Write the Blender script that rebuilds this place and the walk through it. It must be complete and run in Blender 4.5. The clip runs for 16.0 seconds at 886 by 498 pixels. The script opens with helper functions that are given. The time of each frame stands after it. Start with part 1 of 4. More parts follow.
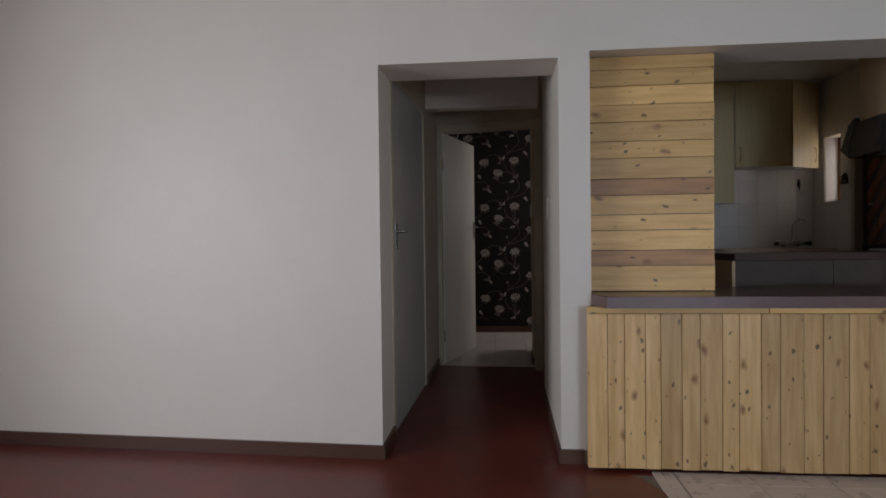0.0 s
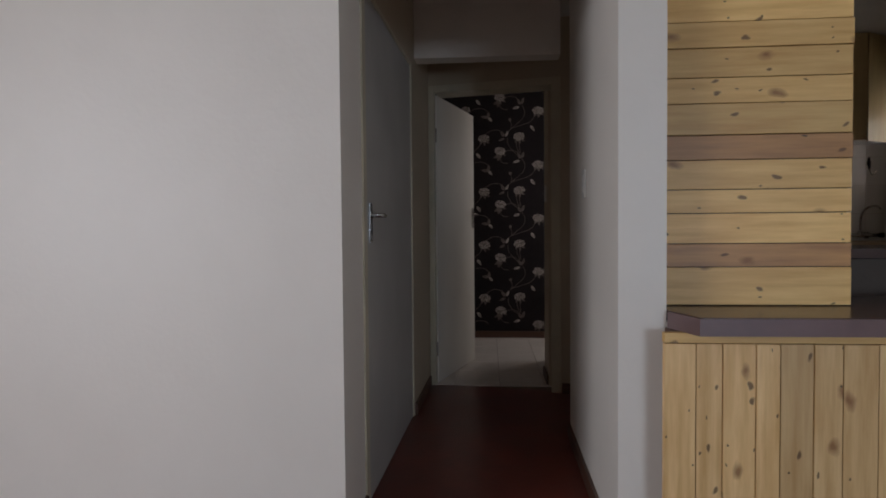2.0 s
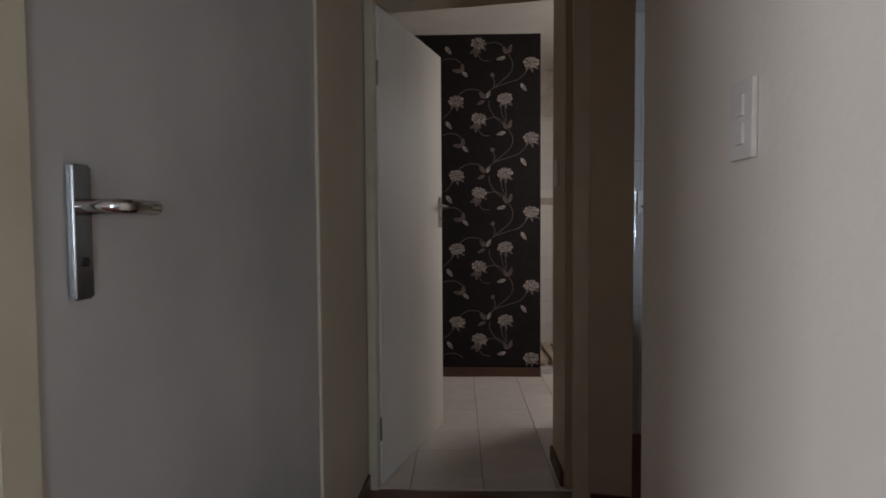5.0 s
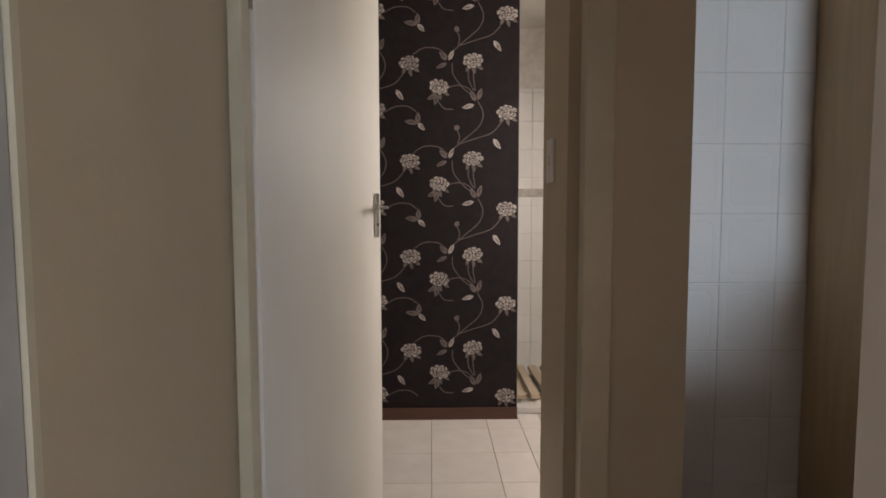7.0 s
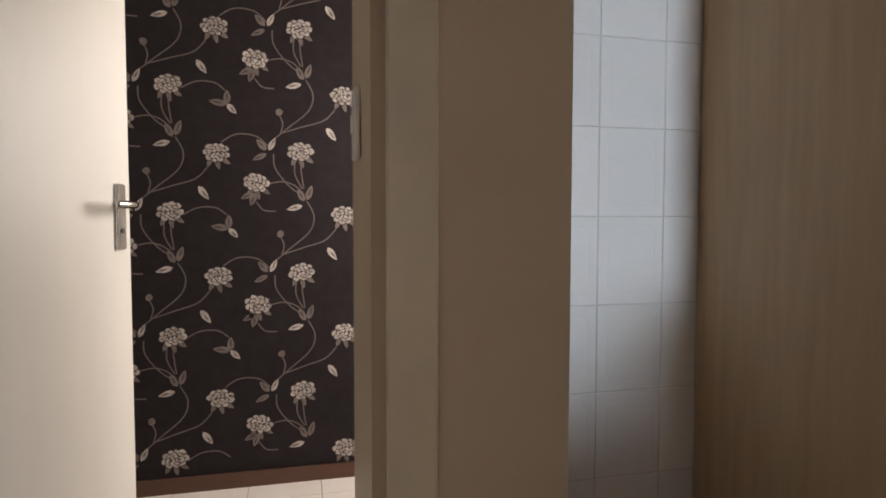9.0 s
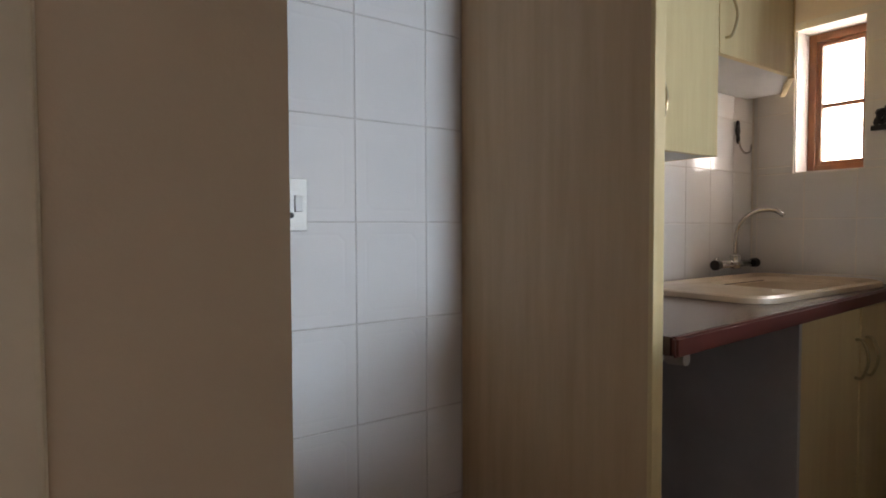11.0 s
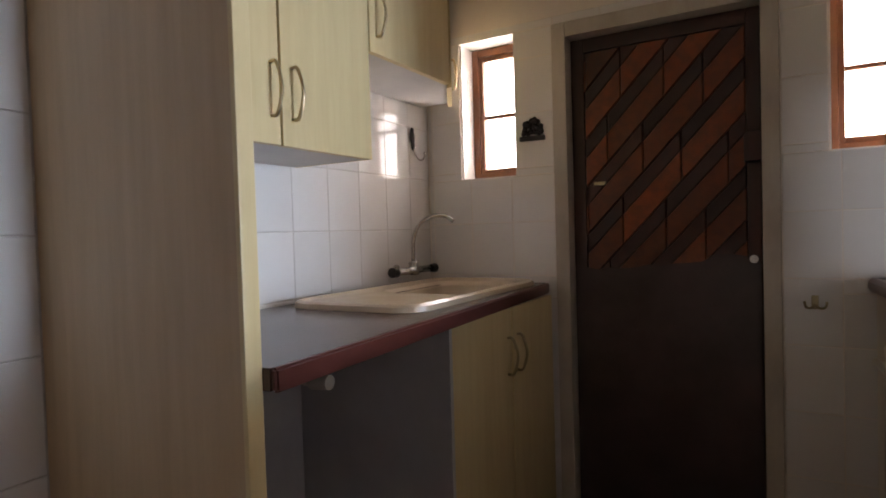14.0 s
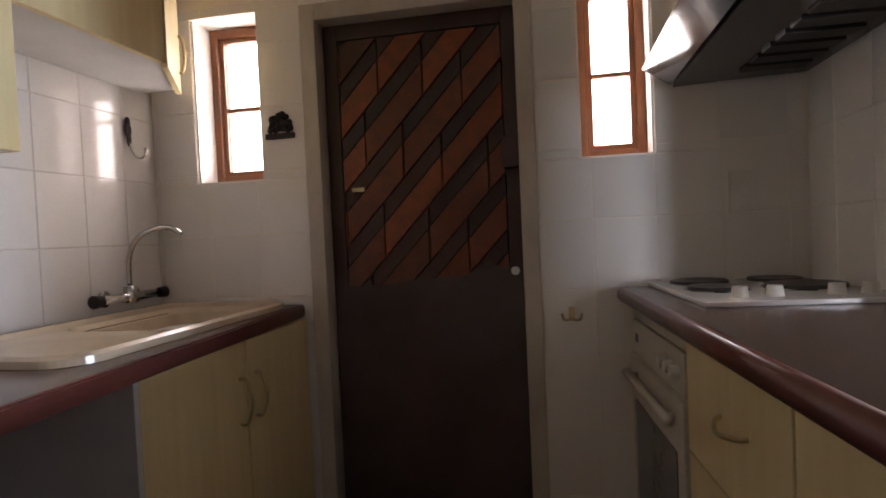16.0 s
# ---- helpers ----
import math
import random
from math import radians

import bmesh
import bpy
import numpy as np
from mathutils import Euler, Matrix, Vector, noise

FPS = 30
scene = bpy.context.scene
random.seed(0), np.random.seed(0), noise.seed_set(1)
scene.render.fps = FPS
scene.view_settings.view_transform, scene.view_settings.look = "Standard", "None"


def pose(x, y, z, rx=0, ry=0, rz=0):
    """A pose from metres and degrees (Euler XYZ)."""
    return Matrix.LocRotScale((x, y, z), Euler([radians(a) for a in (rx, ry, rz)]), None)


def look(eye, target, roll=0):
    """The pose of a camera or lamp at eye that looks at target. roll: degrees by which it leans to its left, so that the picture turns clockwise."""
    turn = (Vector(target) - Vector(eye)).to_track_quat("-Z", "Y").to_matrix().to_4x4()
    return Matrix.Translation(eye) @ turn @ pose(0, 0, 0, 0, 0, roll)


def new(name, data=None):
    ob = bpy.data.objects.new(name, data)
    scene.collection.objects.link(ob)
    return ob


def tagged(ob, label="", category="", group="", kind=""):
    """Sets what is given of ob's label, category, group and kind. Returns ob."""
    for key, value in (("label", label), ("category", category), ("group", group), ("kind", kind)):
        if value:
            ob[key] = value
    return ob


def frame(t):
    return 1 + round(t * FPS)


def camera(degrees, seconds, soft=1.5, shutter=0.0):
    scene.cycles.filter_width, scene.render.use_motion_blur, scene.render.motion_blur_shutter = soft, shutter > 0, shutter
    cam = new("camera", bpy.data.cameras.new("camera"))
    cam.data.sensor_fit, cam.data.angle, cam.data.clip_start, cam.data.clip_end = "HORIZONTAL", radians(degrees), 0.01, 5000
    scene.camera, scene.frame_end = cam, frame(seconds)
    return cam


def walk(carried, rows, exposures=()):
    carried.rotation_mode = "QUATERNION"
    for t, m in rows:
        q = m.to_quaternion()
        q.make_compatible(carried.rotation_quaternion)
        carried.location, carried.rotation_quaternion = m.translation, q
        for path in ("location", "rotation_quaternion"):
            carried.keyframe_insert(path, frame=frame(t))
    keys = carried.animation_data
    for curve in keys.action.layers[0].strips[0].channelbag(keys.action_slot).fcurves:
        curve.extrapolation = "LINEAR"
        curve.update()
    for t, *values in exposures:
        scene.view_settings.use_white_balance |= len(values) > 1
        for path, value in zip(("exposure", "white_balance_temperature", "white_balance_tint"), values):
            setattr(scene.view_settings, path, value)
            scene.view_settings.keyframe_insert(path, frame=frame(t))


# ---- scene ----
cam = camera(74.2, 16.0, soft=1.8)
PATH = [
    (0, (-0.046, 0.131, 1.1), (-0.231, 2.122, 1.067), -0.7),
    (0.5, (-0.09, 0.393, 1.094), (-0.268, 2.384, 1.048), -0.6),
    (1, (-0.124, 0.611, 1.081), (-0.292, 2.603, 1.024), -0.5),
    (1.5, (-0.131, 0.894, 1.087), (-0.292, 2.887, 1.026), -0.4),
    (2, (-0.152, 1.135, 1.085), (-0.307, 3.128, 1.022), -0.5),
    (2.5, (-0.19, 1.407, 1.105), (-0.337, 3.401, 1.036), -0.5),
    (3, (-0.185, 1.658, 1.092), (-0.309, 3.653, 1.025), -0.4),
    (3.5, (-0.179, 1.95, 1.112), (-0.257, 3.947, 1.045), -0.5),
    (4, (-0.185, 2.22, 1.112), (-0.26, 4.218, 1.045), -0.5),
    (4.2, (-0.189, 2.334, 1.101), (-0.259, 4.332, 1.033), -0.5),
    (6.5, (-0.112, 3.542, 1.214), (-0.12, 5.536, 1.07), 0.0),
    (7, (-0.077, 3.761, 1.223), (-0.036, 5.755, 1.074), -0.1),
    (7.5, (-0.019, 3.951, 1.21), (0.097, 5.943, 1.075), 0.1),
    (8, (0.026, 4.125, 1.202), (0.266, 6.106, 1.07), -0.1),
    (8.5, (0.096, 4.272, 1.196), (0.46, 6.235, 1.077), -0.0),
    (9, (0.165, 4.358, 1.176), (0.629, 6.301, 1.081), 0.1),
    (9.5, (0.245, 4.447, 1.182), (0.866, 6.346, 1.094), -0.1),
    (9.6, (0.247, 4.475, 1.175), (0.916, 6.358, 1.096), -0.1),
    (11.8, (0.406, 4.581, 1.177), (1.735, 6.073, 1.094), -0.6),
    (12, (0.435, 4.575, 1.176), (1.8, 6.034, 1.1), -0.8),
    (12.5, (0.503, 4.567, 1.173), (1.978, 5.916, 1.11), -1.2),
    (13, (0.552, 4.564, 1.172), (2.112, 5.815, 1.117), -1.5),
    (13.5, (0.603, 4.538, 1.17), (2.25, 5.671, 1.118), -1.6),
    (14, (0.665, 4.528, 1.169), (2.398, 5.526, 1.115), -1.7),
    (14.5, (0.758, 4.53, 1.152), (2.579, 5.355, 1.111), -1.8),
    (15, (0.815, 4.525, 1.174), (2.699, 5.193, 1.122), -2.2),
    (15.5, (0.893, 4.504, 1.165), (2.825, 5.021, 1.122), -2.4),
    (16, (1.019, 4.465, 1.179), (2.981, 4.853, 1.127), -2.6),
]
EXPOSURES = [(0.0, -2.35, 6550, 14), (3.0, -2.3, 6500, 14), (4.0, -2.05, 6500, 13), (7.0, -0.25, 7000, 14), (9.5, 0.3, 7000, 14), (12.0, 0.15, 6750, 15), (16.0, 0.35, 6650, 19)]
walk(cam, [(t, look(eye, target, roll)) for t, eye, target, roll in PATH], EXPOSURES)

# ---- light ----
world = bpy.data.worlds.new("sky")
scene.world = world
world.use_nodes = True
wn = world.node_tree.nodes
sky = wn.new("ShaderNodeTexSky")
sky.sky_type = 'NISHITA'
sky.sun_disc = False
sky.sun_elevation = radians(50)
sky.sun_rotation = radians(225)
world.node_tree.links.new(sky.outputs[0], wn["Background"].inputs[0])
wn["Background"].inputs[1].default_value = 0.12


def lamp(name, kind, energy, where, aim, color, **more):
    data = bpy.data.lights.new(name, kind)
    data.energy, data.color = energy, color
    if "size" in more:
        data.shape, data.size, data.size_y = 'RECTANGLE', more["size"], more["size_y"]
    if "spread" in more:
        data.spread = more["spread"]
    if "angle" in more:
        data.angle = more["angle"]
    ob = new(name, data)
    ob.matrix_world = look(where, aim)
    return ob


lamp("sun", 'SUN', 5.0, (-4, -4, 8), (0.5, 0, 0), (1.0, 0.95, 0.88), angle=radians(0.5))
lamp("living_window_light", 'AREA', 275, (2.05, -2.74, 1.22), (1.6, 3, 0.9), (0.64, 0.81, 1.0), size=1.3, size_y=0.9, spread=radians(140))
lamp("living_window_light", 'AREA', 275, (-3.62, 0.65, 1.35), (1.0, 2.1, 0.5), (0.82, 0.90, 1.0), size=1.65, size_y=1.4, spread=radians(150))
lamp("bath_window_light", 'AREA', 30, (1.36, 6.52, 1.6), (-0.3, 6.4, 0.9), (1.0, 0.98, 0.95), size=0.9, size_y=0.9)
lamp("kitchen_window_light", 'AREA', 6.0, (3.08, 5.578, 1.68), (2.0, 5.578, 1.68), (1.0, 0.95, 0.9), size=0.25, size_y=0.57)
lamp("kitchen_window_light", 'AREA', 6.0, (3.08, 4.278, 1.68), (2.0, 4.278, 1.68), (1.0, 0.95, 0.9), size=0.22, size_y=0.57)


# ---- materials ----
def material(name, color, rough=0.6, metal=0.0, color2=None, scale=6.0, stretch=(1, 1, 1), bump=0.05, bump_scale=60.0,
             wear=0.12, rand=0.0, coat=0.0, island=False):
    m = bpy.data.materials.new(name)
    m.use_nodes = True
    nt = m.node_tree
    n, l = nt.nodes, nt.links
    b = n["Principled BSDF"]
    b.inputs["Metallic"].default_value = metal
    b.inputs["Coat Weight"].default_value = coat
    b.inputs["Coat Roughness"].default_value = 0.08
    tc = n.new("ShaderNodeTexCoord")
    mp = n.new("ShaderNodeMapping")
    mp.inputs["Scale"].default_value = stretch
    l.new(tc.outputs["Object"], mp.inputs["Vector"])
    vec = mp.outputs["Vector"]
    info = n.new("ShaderNodeObjectInfo")
    if rand:
        add = n.new("ShaderNodeVectorMath")
        add.operation = 'MULTIPLY_ADD'
        comb = n.new("ShaderNodeCombineXYZ")
        for k in range(3):
            l.new(info.outputs["Random"], comb.inputs[k])
        add.inputs[1].default_value = (37, 53, 71)
        l.new(comb.outputs[0], add.inputs[0])
        l.new(vec, add.inputs[2])
        vec = add.outputs[0]
    n1 = n.new("ShaderNodeTexNoise")
    n1.inputs["Scale"].default_value = scale
    n1.inputs["Detail"].default_value = 6
    n1.inputs["Roughness"].default_value = 0.6
    l.new(vec, n1.inputs["Vector"])
    n2 = n.new("ShaderNodeTexNoise")
    n2.inputs["Scale"].default_value = scale * 0.23
    n2.inputs["Detail"].default_value = 3
    l.new(tc.outputs["Object"], n2.inputs["Vector"])
    ramp = n.new("ShaderNodeValToRGB")
    ramp.color_ramp.elements[0].position, ramp.color_ramp.elements[1].position = 0.32, 0.68
    c2 = color2 or tuple(c * 0.82 for c in color)
    ramp.color_ramp.elements[0].color = (*c2, 1)
    ramp.color_ramp.elements[1].color = (*color, 1)
    l.new(n1.outputs["Fac"], ramp.inputs["Fac"])
    hsv = n.new("ShaderNodeHueSaturation")
    l.new(ramp.outputs["Color"], hsv.inputs["Color"])
    mr = n.new("ShaderNodeMapRange")
    mr.inputs["From Min"].default_value, mr.inputs["From Max"].default_value = 0.3, 0.7
    mr.inputs["To Min"].default_value, mr.inputs["To Max"].default_value = 1 - wear, 1 + wear
    l.new(n2.outputs["Fac"], mr.inputs["Value"])
    last = mr.outputs[0]
    if rand:
        r2 = n.new("ShaderNodeMapRange")
        r2.inputs["To Min"].default_value, r2.inputs["To Max"].default_value = 1 - rand, 1 + rand
        if island:
            geo = n.new("ShaderNodeNewGeometry")
            l.new(geo.outputs["Random Per Island"], r2.inputs["Value"])
        else:
            l.new(info.outputs["Random"], r2.inputs["Value"])
        mul = n.new("ShaderNodeMath")
        mul.operation = 'MULTIPLY'
        l.new(last, mul.inputs[0])
        l.new(r2.outputs[0], mul.inputs[1])
        last = mul.outputs[0]
    l.new(last, hsv.inputs["Value"])
    l.new(hsv.outputs[0], b.inputs["Base Color"])
    rr = n.new("ShaderNodeMapRange")
    rr.inputs["To Min"].default_value, rr.inputs["To Max"].default_value = rough * 0.85, min(1, rough * 1.15)
    l.new(n1.outputs["Fac"], rr.inputs["Value"])
    l.new(rr.outputs[0], b.inputs["Roughness"])
    if bump:
        n3 = n.new("ShaderNodeTexNoise")
        n3.inputs["Scale"].default_value = bump_scale
        n3.inputs["Detail"].default_value = 5
        l.new(vec, n3.inputs["Vector"])
        bp = n.new("ShaderNodeBump")
        bp.inputs["Strength"].default_value = bump
        bp.inputs["Distance"].default_value = 0.01
        l.new(n3.outputs["Fac"], bp.inputs["Height"])
        l.new(bp.outputs[0], b.inputs["Normal"])
    return m


def pine_material(name, along, light, dark, rand=0.2):
    """Knotty pine: grain runs along the axis, with scattered knots and nail holes."""
    stretch = [16, 16, 16]
    stretch[along] = 1.3
    m = material(name, light, 0.45, color2=dark, scale=2.2, stretch=stretch, bump=0.08, bump_scale=5, wear=0.1, rand=rand)
    nt = m.node_tree
    n, l = nt.nodes, nt.links
    b = n["Principled BSDF"]
    old = b.inputs["Base Color"].links[0].from_socket
    tc = n.new("ShaderNodeTexCoord")
    sp = n.new("ShaderNodeSeparateXYZ")
    l.new(tc.outputs["Object"], sp.inputs[0])
    mp = n.new("ShaderNodeCombineXYZ")
    info = n.new("ShaderNodeObjectInfo")
    shift = n.new("ShaderNodeMath")
    shift.operation = 'MULTIPLY'
    shift.inputs[1].default_value = 23.0
    l.new(info.outputs["Random"], shift.inputs[0])
    for k, axis in enumerate((0, 2)):
        f = n.new("ShaderNodeMath")
        f.operation = 'MULTIPLY_ADD'
        f.inputs[1].default_value = 0.6 if axis == along else 1.0
        l.new(shift.outputs[0], f.inputs[2])
        l.new(sp.outputs[axis], f.inputs[0])
        l.new(f.outputs[0], mp.inputs[k])
    for scale, edge0, edge1, col in ((8.5, 0.03, 0.15, (0.20, 0.07, 0.018)), (11.0, 0.05, 0.09, (0.07, 0.028, 0.01)), (15.0, 0.03, 0.055, (0.02, 0.01, 0.006))):
        wob = n.new("ShaderNodeTexNoise")
        wob.inputs["Scale"].default_value = 22
        l.new(mp.outputs[0], wob.inputs["Vector"])
        ad = n.new("ShaderNodeVectorMath")
        ad.operation = 'MULTIPLY_ADD'
        ad.inputs[1].default_value = (0.035, 0.035, 0.035)
        l.new(wob.outputs["Color"], ad.inputs[0])
        l.new(mp.outputs[0], ad.inputs[2])
        vo = n.new("ShaderNodeTexVoronoi")
        vo.voronoi_dimensions = '2D'
        vo.inputs["Scale"].default_value = scale
        l.new(ad.outputs[0], vo.inputs["Vector"])
        rp = n.new("ShaderNodeMapRange")
        rp.inputs["From Min"].default_value, rp.inputs["From Max"].default_value = edge0, edge1
        rp.inputs["To Min"].default_value, rp.inputs["To Max"].default_value = 0.8, 0.0
        l.new(vo.outputs["Distance"], rp.inputs["Value"])
        sep = n.new("ShaderNodeSeparateColor")
        l.new(vo.outputs["Color"], sep.inputs[0])
        gate = n.new("ShaderNodeMath")
        gate.operation = 'GREATER_THAN'
        gate.inputs[1].default_value = 0.66
        l.new(sep.outputs[0], gate.inputs[0])
        mu = n.new("ShaderNodeMath")
        mu.operation = 'MULTIPLY'
        l.new(rp.outputs[0], mu.inputs[0])
        l.new(gate.outputs[0], mu.inputs[1])
        mix = n.new("ShaderNodeMix")
        mix.data_type = 'RGBA'
        l.new(mu.outputs[0], mix.inputs[0])
        l.new(old, mix.inputs[6])
        mix.inputs[7].default_value = (*col, 1)
        old = mix.outputs[2]
    l.new(old, b.inputs["Base Color"])
    return m


def glass_material(name):
    m = bpy.data.materials.new(name)
    m.use_nodes = True
    b = m.node_tree.nodes["Principled BSDF"]
    b.inputs["Transmission Weight"].default_value = 1
    b.inputs["Roughness"].default_value = 0.02
    b.inputs["IOR"].default_value = 1.1
    return m


M = {}
M["paint"] = material("wall_paint", (0.77, 0.70, 0.62), 0.5, color2=(0.74, 0.67, 0.59), scale=3, bump=0.12, bump_scale=45, wear=0.04)
# beige of the passage walls, with their shade put into the colour
M["paint_shaded"] = material("shaded_beige_paint", (0.47, 0.38, 0.27), 0.5, color2=(0.43, 0.345, 0.245), scale=3, bump=0.1, bump_scale=45, wear=0.05)
M["ceiling"] = material("ceiling_paint", (0.74, 0.70, 0.64), 0.7, scale=2, bump=0.05, wear=0.04)
M["frame"] = material("cream_enamel", (0.56, 0.49, 0.36), 0.35, scale=5, bump=0.04, wear=0.05)
M["frame_worn"] = material("chipped_cream_enamel", (0.52, 0.47, 0.40), 0.4, color2=(0.40, 0.34, 0.28), scale=9, stretch=(1, 1, 0.4), bump=0.12, bump_scale=25, wear=0.12)
M["door_grey"] = material("grey_enamel", (0.45, 0.425, 0.395), 0.4, scale=3, bump=0.05, wear=0.06)
M["door_white"] = material("white_enamel", (0.78, 0.74, 0.68), 0.4, color2=(0.73, 0.69, 0.63), scale=4, stretch=(1, 1, 0.15), bump=0.05, wear=0.05)
M["floor_red"] = material("oxblood_floor", (0.15, 0.028, 0.018), 0.33, color2=(0.10, 0.02, 0.014), scale=4, bump=0.06, bump_scale=25, wear=0.2)
M["skirting"] = material("skirting_wood", (0.10, 0.045, 0.028), 0.45, scale=6, stretch=(1, 8, 8), bump=0.08, wear=0.12)
M["tile_floor"] = material("floor_tile", (0.62, 0.52, 0.45), 0.28, color2=(0.55, 0.46, 0.40), scale=9, bump=0.03, wear=0.06, rand=0.05)
M["tile_bath"] = material("bath_floor_tile", (0.74, 0.68, 0.64), 0.25, color2=(0.69, 0.62, 0.58), scale=9, bump=0.03, wear=0.05, rand=0.04)
M["grout"] = material("grout", (0.22, 0.18, 0.15), 0.9, scale=20, bump=0.1)
M["grout_light"] = material("pale_grout", (0.66, 0.61, 0.56), 0.9, scale=20, bump=0.1)
M["tile_white"] = material("white_wall_tile", (0.76, 0.73, 0.70), 0.075, color2=(0.73, 0.70, 0.67), scale=4, bump=0.02, bump_scale=14, wear=0.03, rand=0.03)
M["tile_border"] = material("border_tile", (0.36, 0.30, 0.27), 0.2, color2=(0.5, 0.46, 0.42), scale=25, bump=0.03)
M["pine_v"] = pine_material("knotty_pine_upright", 2, (0.74, 0.49, 0.23), (0.55, 0.32, 0.12))
M["pine_h"] = pine_material("knotty_pine_level", 0, (0.78, 0.50, 0.19), (0.60, 0.33, 0.10))
M["pine_red"] = pine_material("reddish_pine_level", 0, (0.52, 0.27, 0.10), (0.34, 0.16, 0.06), 0.08)
M["worktop"] = material("brown_laminate", (0.085, 0.048, 0.042), 0.24, color2=(0.08, 0.045, 0.039), scale=6, bump=0, wear=0.06)
M["worktop_edge"] = material("mahogany_edge", (0.15, 0.045, 0.035), 0.3, color2=(0.10, 0.03, 0.025), scale=20, stretch=(0.3, 1, 1), bump=0.02)
M["bar_edge"] = material("bar_edge_strip", (0.16, 0.095, 0.09), 0.35, scale=12, bump=0.03)
M["maple"] = material("maple_laminate", (0.74, 0.60, 0.33), 0.38, color2=(0.67, 0.52, 0.27), scale=3, stretch=(9, 9, 0.8), bump=0.03, wear=0.05)
M["maple_side"] = material("maple_panel", (0.63, 0.45, 0.27), 0.45, color2=(0.54, 0.37, 0.21), scale=3, stretch=(9, 9, 0.7), bump=0.05, wear=0.08)
M["melamine"] = material("white_melamine", (0.66, 0.64, 0.62), 0.4, scale=5, bump=0.02, wear=0.04)
M["dark_board"] = material("dark_hardboard", (0.09, 0.065, 0.05), 0.6, scale=12, bump=0.05, wear=0.15)
M["grey_panel"] = material("grey_panel", (0.56, 0.55, 0.57), 0.45, scale=4, bump=0.03, wear=0.08)
M["brass"] = material("brushed_brass", (0.52, 0.42, 0.26), 0.32, 1.0, scale=30, bump=0.03)
M["chrome"] = material("chrome", (0.62, 0.61, 0.6), 0.16, 1.0, scale=20, bump=0.01)
M["black_iron"] = material("black_iron", (0.03, 0.025, 0.025), 0.5, 0.4, scale=30, bump=0.1)
M["sink"] = material("cream_sink", (0.66, 0.53, 0.38), 0.22, color2=(0.58, 0.45, 0.31), scale=6, bump=0.02, wear=0.05)
M["white_plastic"] = material("white_plastic", (0.74, 0.71, 0.66), 0.3, scale=10, bump=0.01, wear=0.03)
M["socket_steel"] = material("socket_steel", (0.70, 0.67, 0.61), 0.45, 0.2, scale=20, bump=0.02)
M["hob_white"] = material("white_hob_enamel", (0.74, 0.72, 0.71), 0.15, scale=8, bump=0.01, wear=0.03)
M["hob_plate"] = material("black_hob_plate", (0.03, 0.022, 0.022), 0.4, scale=30, bump=0.08)
M["oven"] = material("cream_oven_front", (0.60, 0.54, 0.46), 0.3, scale=6, bump=0.01, wear=0.04)
M["oven_glass"] = material("oven_glass", (0.16, 0.15, 0.15), 0.2, scale=6, bump=0)
M["hood"] = material("black_hood_enamel", (0.035, 0.03, 0.033), 0.18, scale=10, bump=0.02)
M["hood_steel"] = material("hood_steel", (0.05, 0.045, 0.045), 0.1, 0.0, scale=10, bump=0.02)
M["door_dark"] = material("dark_stained_wood", (0.05, 0.013, 0.009), 0.38, color2=(0.028, 0.010, 0.008), scale=3, stretch=(10, 10, 1), bump=0.1, wear=0.15)
M["door_plank"] = material("red_brown_wood", (0.19, 0.042, 0.008), 0.32, color2=(0.10, 0.024, 0.008), scale=4, stretch=(2, 6, 6), bump=0.12, wear=0.25, rand=0.5)
M["door_plank_dark"] = material("dark_red_wood", (0.045, 0.011, 0.006), 0.45, color2=(0.025, 0.007, 0.005), scale=4, stretch=(2, 6, 6), bump=0.12, wear=0.2, rand=0.4)
M["door_sheet"] = material("scuffed_brown_sheet", (0.085, 0.056, 0.058), 0.25, color2=(0.055, 0.039, 0.036), scale=5, bump=0.06, wear=0.25)
M["window_wood"] = material("varnished_wood", (0.24, 0.085, 0.032), 0.35, color2=(0.16, 0.055, 0.02), scale=4, stretch=(6, 6, 1), bump=0.05)
M["wallpaper"] = material("black_wallpaper", (0.008, 0.004, 0.006), 0.95, color2=(0.010, 0.005, 0.007), scale=20, bump=0.05, bump_scale=200, wear=0.1)
M["petal"] = material("printed_petal", (0.60, 0.54, 0.50), 0.8, color2=(0.27, 0.23, 0.21), scale=32, bump=0, wear=0.12)
M["petal_ink"] = material("printed_outline", (0.03, 0.02, 0.02), 0.6, scale=20, bump=0)
M["leaf_dark"] = material("printed_dark_leaf", (0.19, 0.155, 0.14), 0.6, color2=(0.12, 0.095, 0.085), scale=40, bump=0)
M["stem"] = material("printed_stem", (0.14, 0.11, 0.10), 0.6, scale=40, bump=0)
M["slat"] = material("pale_slat_wood", (0.52, 0.42, 0.30), 0.6, scale=5, stretch=(8, 1, 8), bump=0.1)
M["grass"] = material("lawn", (0.07, 0.11, 0.03), 0.9, scale=1.2, color2=(0.11, 0.12, 0.05), bump=0.4, bump_scale=30)
M["garden_wall"] = material("pale_render", (0.74, 0.68, 0.58), 0.8, scale=3, bump=0.1)
M["glass"] = glass_material("clear_glass")


